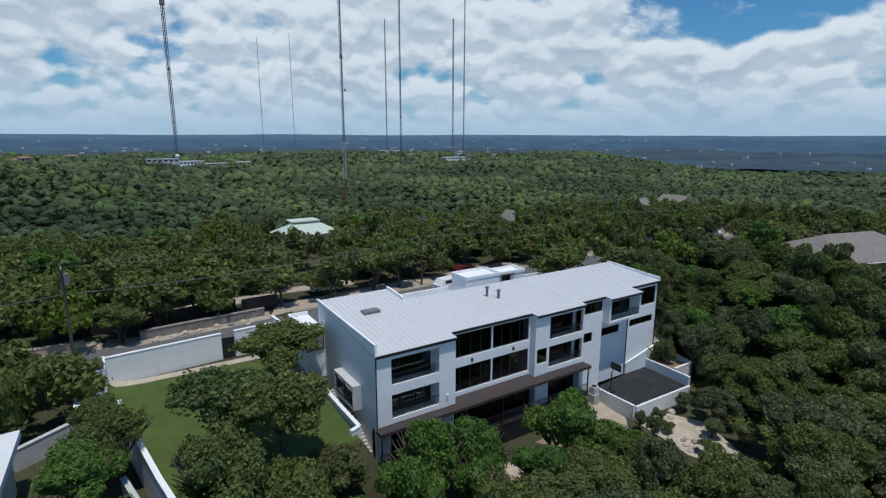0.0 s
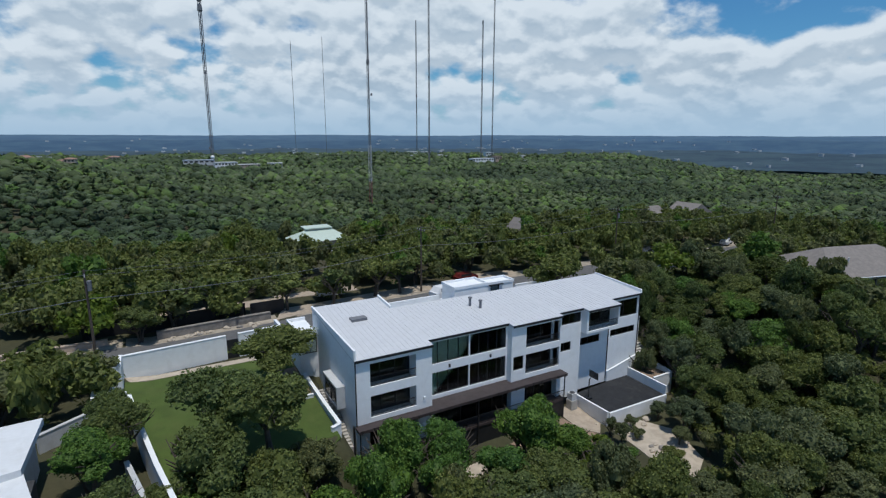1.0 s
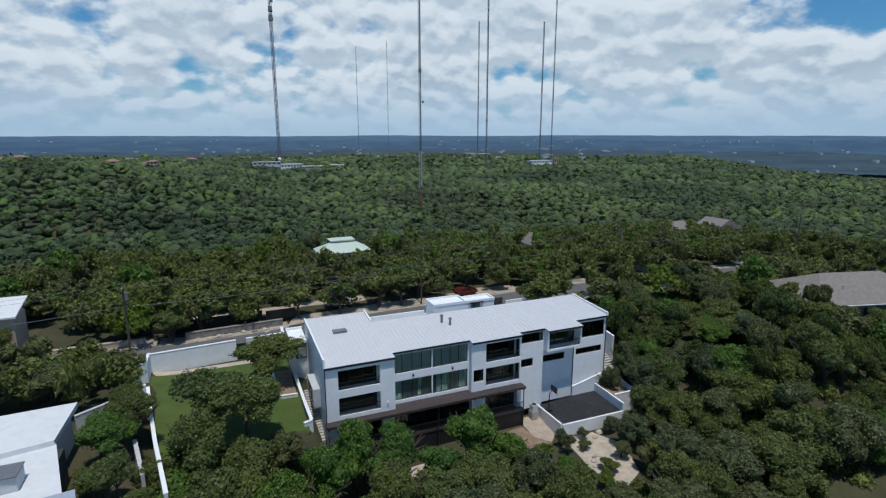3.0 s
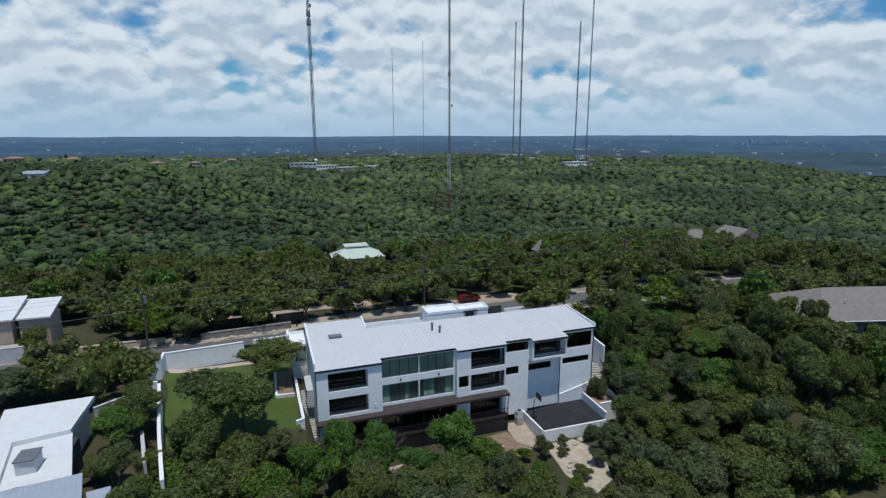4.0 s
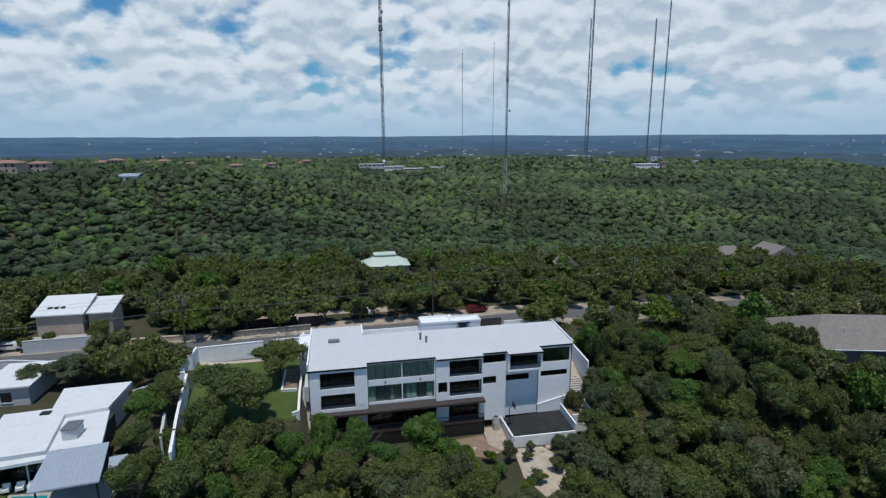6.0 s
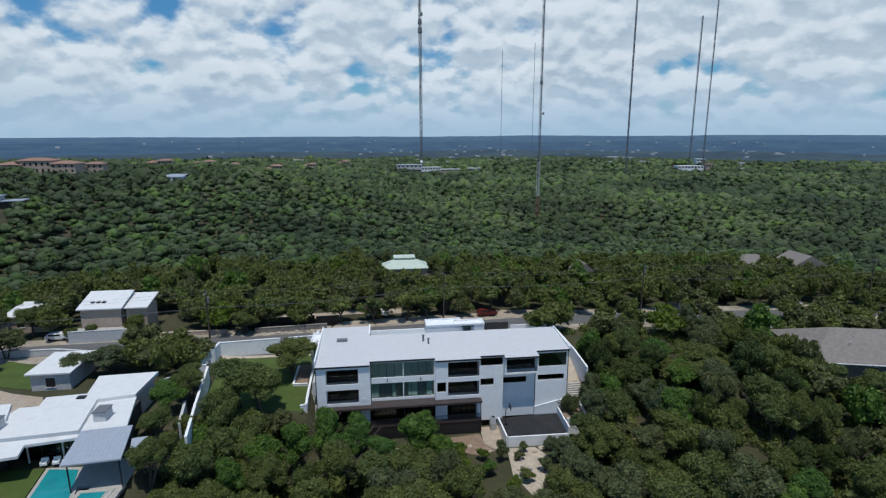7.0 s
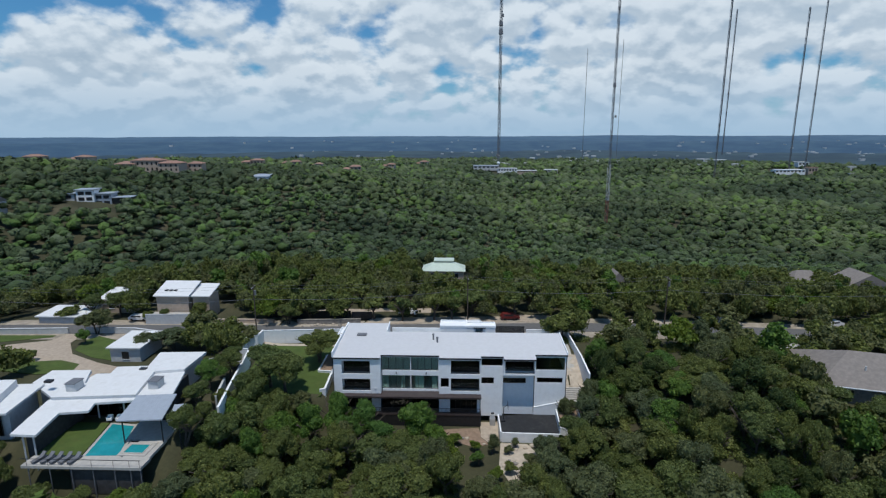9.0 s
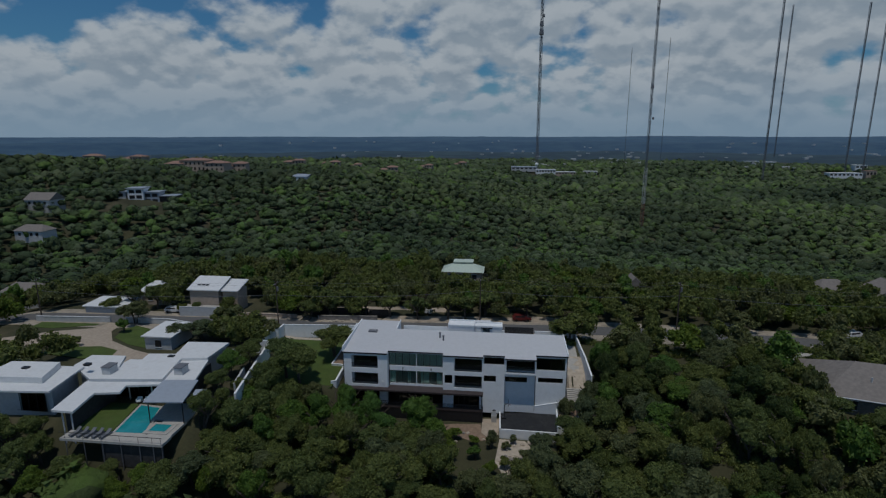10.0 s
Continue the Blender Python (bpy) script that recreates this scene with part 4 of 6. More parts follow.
def forest(name, r0, r1, step, sub, core, clumps, tufts, leaf, label, az0=-78, az1=62, before=False):
    """Tree crowns beyond the street, too many to count, in one mesh."""
    rng = np.random.default_rng(int(r0))
    shapes = []
    for s in range(7):
        # a few clumps of leaf faces over a small lumpy core
        vs, fs = [], []
        v, f = blob(s + 1.0, sub, 0.6)
        vs.append(v * core)
        fs.append(f)
        k = len(v)
        for c in range(clumps):
            p = rng.normal(size=3)
            p /= np.linalg.norm(p)
            p = p * rng.uniform(0.3, 0.75) * np.array([1, 1, 0.5]) + np.array([0, 0, 0.25])
            d = rng.normal(size=(tufts, 3))
            d /= np.linalg.norm(d, axis=1)[:, None]
            d[:, 2] = np.abs(d[:, 2]) - 0.15
            q = p + d * rng.uniform(0.26, 0.46)
            nn = d + rng.normal(size=d.shape) * 0.4 + np.array([0, 0, 0.4])
            nn /= np.linalg.norm(nn, axis=1)[:, None]
            t = np.cross(nn, rng.normal(size=d.shape))
            t /= np.linalg.norm(t, axis=1)[:, None]
            b2 = np.cross(nn, t)
            z = leaf * rng.uniform(0.6, 1.4, (tufts, 1))
            tri = np.stack([q - t * z, q + t * z * 0.6 - b2 * z * 0.5, q + t * z * 0.5 + b2 * z * 0.6], 1).reshape(-1, 3)
            vs.append(tri)
            fs.append(np.arange(len(tri)).reshape(-1, 3) + k)
            k += len(tri)
        shapes.append((np.concatenate(vs), np.concatenate(fs)))
    verts, faces, base = [], [], 0
    n = int(r1 / step)
    for j in range(-n, n):
        for i in range(-n, n):
            x, y = 20 + (i + rng.uniform(0, 1)) * step, 20 + (j + rng.uniform(0, 1)) * step
            r = math.hypot(x - 20, y - 20)
            if before:
                if not (-60 < x < 150 and -70 < y < 9):
                    continue
            elif not r0 <= r < r1 or (-98 < x < 178 and 9 < y < 121):
                continue
            az = math.degrees(math.atan2(x - 20, y - 20))
            if not before and (not -az1 - 8 < az < -az0 or y < 40):
                continue
            if any(math.hypot(x - a, y - b) < c for a, b, c in OPENINGS):
                continue
            v, f = shapes[rng.integers(7)]
            w = (0.46 + 0.36 * rng.random() ** 1.4) * step * (1.3 if rng.random() < 0.16 else 1.0)
            h = w * rng.uniform(0.55, 0.95)
            a = rng.uniform(0, 6.28)
            ca, sa = math.cos(a), math.sin(a)
            p = np.stack([v[:, 0] * ca - v[:, 1] * sa, v[:, 0] * sa + v[:, 1] * ca, v[:, 2]], 1) * np.array([w, w, h])
            z = ground_z(x, y) + rng.uniform(1.4, 4.6)
            verts.append(p + np.array([x, y, z]))
            faces.append(f + base)
            base += len(v)
    V, F = np.concatenate(verts), np.concatenate(faces)
    me = bpy.data.meshes.new(name)
    me.vertices.add(len(V))
    me.vertices.foreach_set("co", V.ravel())
    me.loops.add(F.size)
    me.loops.foreach_set("vertex_index", F.ravel().astype(np.int32))
    me.polygons.add(len(F))
    me.polygons.foreach_set("loop_start", np.arange(0, F.size, 3, dtype=np.int32))
    me.update(calc_edges=True)
    me.polygons.foreach_set("use_smooth", np.ones(len(F), bool))
    me.materials.append(FOREST)
    return tagged(new(name, me), label, "forest", kind="stuff")


# x, y, radius of clearings in the woods
OPENINGS = [(118, 905, 58), *[(20 + (r - 13) * math.sin(radians(a)), 20 + (r - 13) * math.cos(radians(a)), w) for a, r, w in ((-32.4, 500, 26), (-27.8, 505, 16), (-21.3, 670, 22), (-17.2, 620, 18), (-14.6, 650, 14), (-10.3, 566, 16))], (632, 915, 42), (-152, 226, 9), (163, 389, 6), (453, 830, 18), (641, 950, 45), (-160, 234, 17), (-122, 385, 10)]
forest("woods", 95, 330, 5.7, 1, 0.78, 6, 12, 0.21, "dense green oak and juniper woods in the valley")
forest("woods", 0, 170, 6.0, 1, 0.78, 5, 10, 0.22, "green oak and juniper woods down the hillside", before=True)
forest("woods", 330, 640, 7.8, 1, 0.82, 4, 8, 0.27, "dense green woods on the valley floor")
forest("woods", 640, 1300, 12.5, 1, 0.85, 3, 4, 0.36, "distant wooded hill")

# ---- yard of the white house ----


def wall_run(name, points, thick, label, mat=STUCCO, cap=None, category="garden wall"):
    """A free-standing wall along points (x, y, bottom, top), with a coping."""
    bm, cp = bmesh.new(), bmesh.new()
    for (x0, y0, b0, t0), (x1, y1, b1, t1) in zip(points, points[1:]):
        d = Vector((x1 - x0, y1 - y0, 0)).normalized()
        n = Vector((-d.y, d.x, 0)) * thick / 2
        for m, grow, lo, hi in ((bm, 1.0, None, 0.0), (cp, 1.25, 0.002, 0.09)):
            v = []
            for x, y, bt, tp in ((x0, y0, b0, t0), (x1, y1, b1, t1)):
                z0 = bt if lo is None else tp + lo
                for s in (-1, 1):
                    for z in (z0, tp + hi):
                        v.append(m.verts.new(Vector((x, y, z)) + n * s * grow))
            for f in ((0, 1, 3, 2), (4, 6, 7, 5), (0, 4, 5, 1), (2, 3, 7, 6), (1, 5, 7, 3), (0, 2, 6, 4)):
                m.faces.new([v[i] for i in f])
    for m in (bm, cp):
        bmesh.ops.recalc_face_normals(m, faces=m.faces)
    ob = tagged(part(name, bm, mat), label, category)
    part("coping", cp, cap or mat, ob)
    return ob


drape("lawn", [(1.9, 48.9), (5.35, 29.0), (9, 34), (18.7, 38.5), (18.7, 47), (16.1, 47), (16.1, 54), (18.4, 54), (18.4, 58.2), (1.0, 58.2), (1.0, 56.0), (1.7, 50.0)], LAWN, 0.06, "mown green lawn behind a white garden wall", "lawn", cell=2.0)
drape("gravel_bed", [(1.3, 58.25), (18.4, 58.25), (18.4, 59.4), (1.0, 59.4)], LIME, 0.08, "pale gravel strip along the garden wall", "gravel bed", cell=3.0)
north = wall_run("garden_wall", [(0.9, 59.5, 1.8, 5.15), (11.8, 60.4, 1.8, 5.15)], 0.3, "tall white stucco garden wall along the street")
wall_run("garden_wall", [(13.2, 60.5, 1.8, 5.15), (18.4, 60.9, 1.8, 5.15), (18.6, 65.0, 1.8, 4.6)], 0.3, "tall white stucco garden wall along the street")
gate = tagged(part("garden_gate", box((11.85, 60.35, 2.1, 13.15, 60.43, 4.6)), METAL_DARK), "black metal gate in the white garden wall", "gate")
part("handle", box((12.9, 60.27, 3.2, 12.96, 60.34, 3.5)), STEEL, gate)
wall_run("garden_wall", [(0.8, 59.5, 1.8, 5.3), (0.8, 56.1, 1.8, 5.3), (-1.1, 55.7, 1.8, 5.3), (-1.1, 49.0, 1.6, 5.35), (1.6, 49.1, 1.6, 5.35)], 0.28, "white stucco wall round a small enclosure")
wall_run("garden_wall", [(1.75, 49.2, 1.2, 5.0), (2.4, 44.5, 1.0, 4.7), (3.6, 36.8, 0.0, 4.5), (5.2, 28.0, -3.5, 4.4)], 0.3, "white stucco wall that divides the two gardens")
wall_run("planter", [(16.1, 54.0, 1.4, 2.15), (16.1, 47.0, 1.2, 1.95), (18.5, 46.8, 1.2, 1.95)], 0.25, "low white planter wall round an oak", category="planter")
drape("planter_soil", [(16.3, 47.1), (18.4, 47.0), (18.4, 54), (16.3, 54)], EARTH, 0.2, "brown soil in the planter", "soil", cell=1.2)
wall_run("low_wall", [(18.85, 51.5, 0.8, 2.25), (18.95, 44.5, 0.3, 1.95), (19.1, 40.0, -3.5, 1.75), (18.2, 39.7, -3.0, 1.7)], 0.3, "low white wall beside the garden stair", category="garden wall")
stair = thing("garden_stair", (0, 0, 0), "dark concrete stair down the west flank of the house", "stair")
for k in range(20):
    part("step", box((19.15, 47.6 - k * 0.36, -5.0, 20.7, 47.96 - k * 0.36, 1.7 - k * 0.175)), CONCRETE, stair)
part("handrail", rod((19.25, 47.8, 2.6), (19.25, 40.7, -0.8), 0.03), METAL_DARK, stair)
for k in range(6):
    part("rail_post", rod((19.25, 47.6 - k * 1.36, 1.5 - k * 0.66), (19.25, 47.6 - k * 1.36, 2.5 - k * 0.655), 0.025), METAL_DARK, stair)
wall_run("low_wall", [(58.0, 63.6, 2.0, 4.4), (66.8, 63.4, 2.0, 4.4), (67.6, 52.0, 0.0, 3.4), (67.9, 46.0, -2.0, 2.4)], 0.25, "white boundary wall beside the house")
wall_run("garden_wall", [(36.0, 64.5, 2.0, 3.6), (51.2, 64.4, 2.0, 3.9)], 0.25, "low white wall towards the street")
dgate = thing("driveway_gate", (0, 0, 0), "wide black slatted driveway gate", "gate")
part("gate_frame", box((51.3, 64.3, 2.5, 57.7, 64.4, 2.62), (51.3, 64.3, 4.85, 57.7, 64.4, 4.95), (51.3, 64.3, 2.62, 51.42, 64.4, 4.85), (57.58, 64.3, 2.62, 57.7, 64.4, 4.85)), METAL_DARK, dgate)
for k in range(12):
    part("slat", box((51.42, 64.33, 2.68 + k * 0.18, 57.58, 64.37, 2.83 + k * 0.18)), METAL_DARK, dgate)
drape("driveway", [(20, 58), (29, 57.4), (38, 58.8), (57, 60.2), (66.5, 51), (66.5, 63), (58, 66), (22, 65.5)], CONCRETE, 0.13, "pale concrete forecourt behind the house", "driveway", cell=2.0)
drape("terrace", [(63.0, 44), (67.6, 44.5), (67.4, 56), (63.0, 56)], LIME, 0.12, "pale rubble ground beside the house", "ground", cell=1.2)

# sport court on a walled platform
court = thing("sport_court", (0, 0, 0), "dark sport court on a white walled platform", "sport court")
CP = [(50.6, 41.0), (50.7, 35.2), (60.6, 35.0), (60.9, 41.8)]
part("surface", prism(CP, -4.2, -3.58), COURT, court, "black textured court surface")
for (a, b), (c, d), top in ((CP[0], CP[1], -3.32), (CP[1], CP[2], -3.42), (CP[2], CP[3], -2.35)):
    n = Vector((d - b, a - c)).normalized() * 0.12 if (a, b) != CP[1] else Vector((0, -0.12))
    q = [(a - abs(n.x) if a < 55 else a + abs(n.x), b - abs(n.y)), (c - abs(n.x) if c < 55 else c + abs(n.x), d - abs(n.y))]
    m = Vector((q[1][0] - q[0][0], q[1][1] - q[0][1])).normalized()
    o = Vector((-m.y, m.x)) * 0.12
    part("retaining_wall", prism([(q[0][0] - o.x, q[0][1] - o.y), (q[1][0] - o.x, q[1][1] - o.y), (q[1][0] + o.x, q[1][1] + o.y), (q[0][0] + o.x, q[0][1] + o.y)], -6.2, top), STUCCO, court, "white retaining wall")
hoop = thing("basketball_hoop", (51.3, 39.2, -3.58), "black basketball hoop on a post beside the court", "basketball hoop")
part("post", rod((0, 0, 0), (0, 0, 2.6), 0.07), METAL_DARK, hoop)
part("arm", rod((0, 0, 2.6), (0.7, 0, 3.1), 0.05), METAL_DARK, hoop)
part("backboard", box((0.7, -0.75, 2.6, 0.74, 0.75, 3.5)), METAL_DARK, hoop)
part("base", box((-0.45, -0.35, 0, 0.35, 0.35, 0.22)), METAL_DARK, hoop)
ring = bmesh.new()
for k in range(12):
    a, b = k * 0.5236, (k + 1) * 0.5236
    tube(ring, (1.0 + 0.23 * math.cos(a), 0.23 * math.sin(a), 2.75), (1.0 + 0.23 * math.cos(b), 0.23 * math.sin(b), 2.75), 0.015, sides=5)
part("rim", ring, STEEL_RED, hoop)
bed = tagged(part("planting_bed", prism([(61.3, 37.6), (64.6, 37.6), (64.6, 42.6), (61.3, 42.6)], -5.0, -2.7), EARTH), "dark soil bed with a small tree", "planting bed")
wall_run("low_wall", [(61.2, 37.4, -5.5, -2.35), (64.8, 37.4, -5.5, -2.35), (64.8, 43.0, -5.0, -1.6)], 0.22, "white wall round the planting bed")
wall_run("low_wall", [(56.9, 41.6, -3.6, -2.2), (59.5, 41.6, -3.6, -1.6), (62.6, 41.6, -3.6, -0.9)], 0.2, "white stepped wall at the foot of the house")
steps = thing("garden_steps", (0, 0, 0), "pale concrete steps beside the house", "steps")
for k in range(7):
    part("step", box((63.2, 42.8 + k * 0.42, -4.6, 66.4, 43.22 + k * 0.42, -1.4 + k * 0.2)), CONCRETE, steps)
ac = thing("air_conditioner", (49.4, 40.1, ground_z(49.4, 40.1)), "pale grey outdoor air conditioner beside the wall", "air conditioner")
part("stand", box((-0.5, -0.5, -0.3, 0.5, 0.5, 1.3)), CONCRETE, ac)
part("case", box((-0.42, -0.42, 1.302, 0.42, 0.42, 2.2)), STUCCO_GREY, ac)
part("fan_grille", rod((0, 0, 2.2), (0, 0, 2.25), 0.34, sides=14), METAL_DARK, ac)
drape("path", [(47.2, 40.6), (50.4, 40.9), (50.3, 36.0), (48.6, 34.4), (47.2, 36.3)], GRAVEL, 0.10, "pale tan path at the foot of the house", "path", cell=1.0)
drape("earth_bank", [(38, 37.8), (42, 38.6), (46.9, 39.0), (47.4, 36.0), (48.6, 34.2), (46, 33.2), (43, 34.6), (40.5, 35.2)], EARTH, 0.07, "bare reddish earth bank", "earth", cell=1.2)
drape("rubble_path", [(50.5, 34.6), (55.0, 34.4), (57.0, 30.5), (55.0, 25.5), (51.5, 23.8), (49.8, 28.0)], LIME, 0.08, "pale limestone rubble path", "path", cell=1.0)
drape("rubble_path", [(29, 36.5), (33.5, 36.8), (34, 33.0), (30.5, 31.5)], LIME, 0.08, "pale limestone rubble below the deck", "path", cell=1.0)


def boulder(x, y, r, mat, seed):
    v, f = blob(seed, 2, 0.5)
    ob = part("boulder", ((v * np.array([r, r * 0.8, r * 0.6])).tolist(), f.tolist()), mat)
    ob.location = (x, y, ground_z(x, y) + r * 0.25)
    return tagged(ob, "pale limestone boulder lying on the bank", "boulder", "limestone boulders")


rng_b = random.Random(31)
for x0, y0, x1, y1, n in ((50.5, 27.5, 56, 34, 16), (39, 33, 50, 37, 10), (28, 32, 34, 37, 8), (63.5, 44, 67.3, 52, 12), (5, 70.0, 19, 71.6, 16), (-24, 70.2, -8, 71.8, 10)):
    for k in range(n):
        boulder(rng_b.uniform(x0, x1), rng_b.uniform(y0, y1), rng_b.uniform(0.2, 0.55), LIME if rng_b.random() < 0.8 else STONE, rng_b.uniform(0, 40))
for x, y in ((31.2, 54.8), (35.6, 55.2)):
    u = thing("rooftop_unit", (x, y, 4.75), "grey air conditioning unit on the rear roof", "air conditioner", "rooftop units")
    part("case", box((-0.55, -0.45, 0.1, 0.55, 0.45, 0.95)), STUCCO_GREY, u)
    part("feet", box((-0.5, -0.4, 0, -0.35, 0.4, 0.1), (0.35, -0.4, 0, 0.5, 0.4, 0.1)), METAL_DARK, u)
    part("fan_grille", rod((0, 0, 0.95), (0, 0, 1.0), 0.36, sides=14), METAL_DARK, u)

# ---- street ----
drape("verge", strip(ROAD, 12.5), VERGE, 0.05, "tan gravel verge with leaf litter along the street", "verge", cell=4.0)
wall_run("stone_wall", [(4.5, 71.6, 2.0, 3.3), (12, 72.0, 2.0, 3.35), (19.5, 72.6, 2.0, 3.3)], 0.5, "grey rubble stone wall along the street", STONE)
wall_run("stone_wall", [(-22, 70.4, 2.0, 3.6), (-9, 70.8, 2.0, 3.6), (-1, 71.2, 2.0, 3.4)], 0.5, "pale stone wall along the street", SANDWALL)
wall_run("fence", [(17.0, 74.4, 2.2, 4.4), (22, 74.6, 2.2, 4.4)], 0.1, "dark timber fence behind the street trees", METAL_DARK, category="fence")
wall_run("fence", [(-4, 74.6, 2.2, 4.2), (16.5, 75.8, 2.2, 4.2)], 0.1, "dark timber fence behind the street trees", METAL_DARK, category="fence")
drape("driveway", [(5, 78.5), (25, 80.5), (36, 79.5), (36, 83), (5, 83)], GRAVEL, 0.1, "pale gravel drive under the street trees", "driveway", cell=3.0)
drape("driveway", [(20, 71.2), (30, 71.8), (44, 73.2), (56, 73.9), (56, 77.5), (44, 77), (30, 76), (22, 75.5)], GRAVEL, 0.1, "pale gravel lay-by along the street", "driveway", cell=3.0)
drape("driveway", [(57, 74), (66, 73.5), (68, 78), (58, 79)], GRAVEL, 0.1, "pale gravel turning place beside the street", "driveway", cell=3.0)
drape("driveway", [(103, 57), (118, 58), (122, 66), (102, 65)], CONCRETE, 0.1, "pale concrete drive of the neighbour", "driveway", cell=3.0)
drape("driveway", [(89, 44), (92.5, 44), (95, 66.5), (91, 66.5)], LAWN, 0.1, "mown grass strip down from the street", "lawn", cell=3.0)


def vehicle(x, y, turn, length, width, height, paint, label, category, tall=0.62):
    """A parked vehicle: body, glasshouse, four wheels and lights."""
    v = thing(category.replace(" ", "_"), pose(x, y, ground_z(x, y) + 0.16, 0, 0, turn), label, category)
    l, w = length / 2, width / 2
    prof = [(-l, 0.35), (-l, height * tall), (-l * 0.92, height * tall + 0.05), (-l * 0.75, height), (l * 0.35, height), (l * 0.62, height * tall), (l * 0.97, height * tall - 0.08), (l, 0.4)]
    bm = bmesh.new()
    a = [bm.verts.new((px, -w * (0.88 if pz > height * 0.9 else 1), pz)) for px, pz in prof]
    b = [bm.verts.new((px, w * (0.88 if pz > height * 0.9 else 1), pz)) for px, pz in prof]
    bm.faces.new(a)
    bm.faces.new(b[::-1])
    for i in range(len(prof)):
        j = (i + 1) % len(prof)
        bm.faces.new((a[j], a[i], b[i], b[j]))
    bmesh.ops.recalc_face_normals(bm, faces=bm.faces)
    body = part("body", bm, paint, v)
    part("window", box((-l * 0.7, -w * 0.98, height * tall + 0.08, l * 0.3, -w * 0.93, height - 0.1)), METAL_DARK, body)
    part("window", box((-l * 0.7, w * 0.93, height * tall + 0.08, l * 0.3, w * 0.98, height - 0.1)), METAL_DARK, body)
    for sx in (-0.62, 0.62):
        for sy in (-1, 1):
            part("wheel", rod((l * sx, sy * w * 0.8, 0.33), (l * sx, sy * w * 1.0, 0.33), 0.33, sides=14), RUBBER, v)
    for sy in (-1, 1):
        part("headlight", box((l - 0.03, sy * w * 0.7 - 0.15, 0.62, l + 0.02, sy * w * 0.7 + 0.15, 0.78)), STUCCO_GREY, v)
    return v


vehicle(46.8, 66.6, 8, 6.6, 2.1, 2.6, CAR_WHITE, "long white van parked behind the house", "van", 0.7)
vehicle(55.5, 75.4, 6, 4.6, 1.85, 1.55, CAR_RED, "red car parked under the street trees", "car")
vehicle(30.5, 78.2, -12, 4.6, 1.85, 1.55, CAR_WHITE, "white car parked in the drive", "car")
vehicle(130, 72.2, 20, 4.8, 1.9, 1.6, CAR_WHITE, "white car parked on the street", "car")
vehicle(-34, 71.5, 0, 4.6, 1.85, 1.5, CAR_WHITE, "white car parked by the street", "car")


def utility_pole(x, y, top, turn, box_on=True):
    z0 = ground_z(x, y)
    p = thing("utility_pole", pose(x, y, z0, 0, 0, turn), "weathered wooden utility pole with a crossarm", "utility pole", "utility poles along the street")
    h = top - z0
    part("pole", rod((0, 0, -0.3), (0, 0, h), 0.17, 0.11, 10), WOOD_POLE, p)
    arm = part("crossarm", box((-0.07, -1.25, h - 0.75, 0.07, 1.25, h - 0.6)), WOOD_POLE, p)
    for sy in (-1.15, -0.4, 0.4, 1.15):
        part("insulator", rod((0, sy, h - 0.6), (0, sy, h - 0.38), 0.05, 0.035, 8), STEEL_WHITE, arm)
    if box_on:
        part("transformer", rod((0.33, 0, h - 2.4), (0.33, 0, h - 1.3), 0.24, sides=12), STEEL, p, "grey transformer can")
    return p


POLES = [(-64, 63.0, 13.5), (-1.6, 61.9, 14.8), (45.2, 73.4, 14.0), (91.6, 72.8, 14.4), (150, 72, 14)]
for i, (x, y, top) in enumerate(POLES):
    utility_pole(x, y, top, 5, i in (1, 3))


def power_line(offset, drop, radius, label):
    bm = bmesh.new()
    for (x0, y0, t0), (x1, y1, t1) in zip(POLES, POLES[1:]):
        last = None
        for k in range(15):
            s = k / 14
            q = Vector((lerp(x0, x1, s), lerp(y0, y1, s) + offset, lerp(t0, t1, s) - drop - 1.6 * 4 * s * (1 - s) * 0.6))
            if last:
                tube(bm, last, q, radius, sides=5)
            last = q
    tagged(part("power_line", bm, STEEL), label, "power line", "power lines along the street")


power_line(0.0, 3.3, 0.032, "grey bundled cable hung low between the poles")
for o in (-1.15, 1.15):
    power_line(o, 0.38, 0.014, "thin overhead wire between the poles")


# ---- neighbour to the west: white flat-roofed house with a pool ----
west = thing("pool_house", (0, 0, 0), "long white flat-roofed single-storey house round a pool", "house")


def flat_roof(points, z, thick, mat=ROOF_MEMBRANE, label="", edge=True):
    r = part("roof", prism(points, z - thick, z), mat, west, label)
    return r


def wing(x0, y0, x1, y1, z, inset=1.2, glass_front=True):
    """Walls under a roof, set back from its edge, with dark glazing in the front."""
    zf = 2.9
    part("wall", box((x0 + inset, y0 + inset + 0.1, 0.5, x1 - inset, y1 - inset, z)), UNLIT_DARK if glass_front else STUCCO_GREY, west)
    if glass_front:
        n = max(2, int((x1 - x0 - 2 * inset) / 1.6))
        window(x0 + inset, x1 - inset, y0 + inset - 0.03, zf, z - 0.05, n, parent=west)


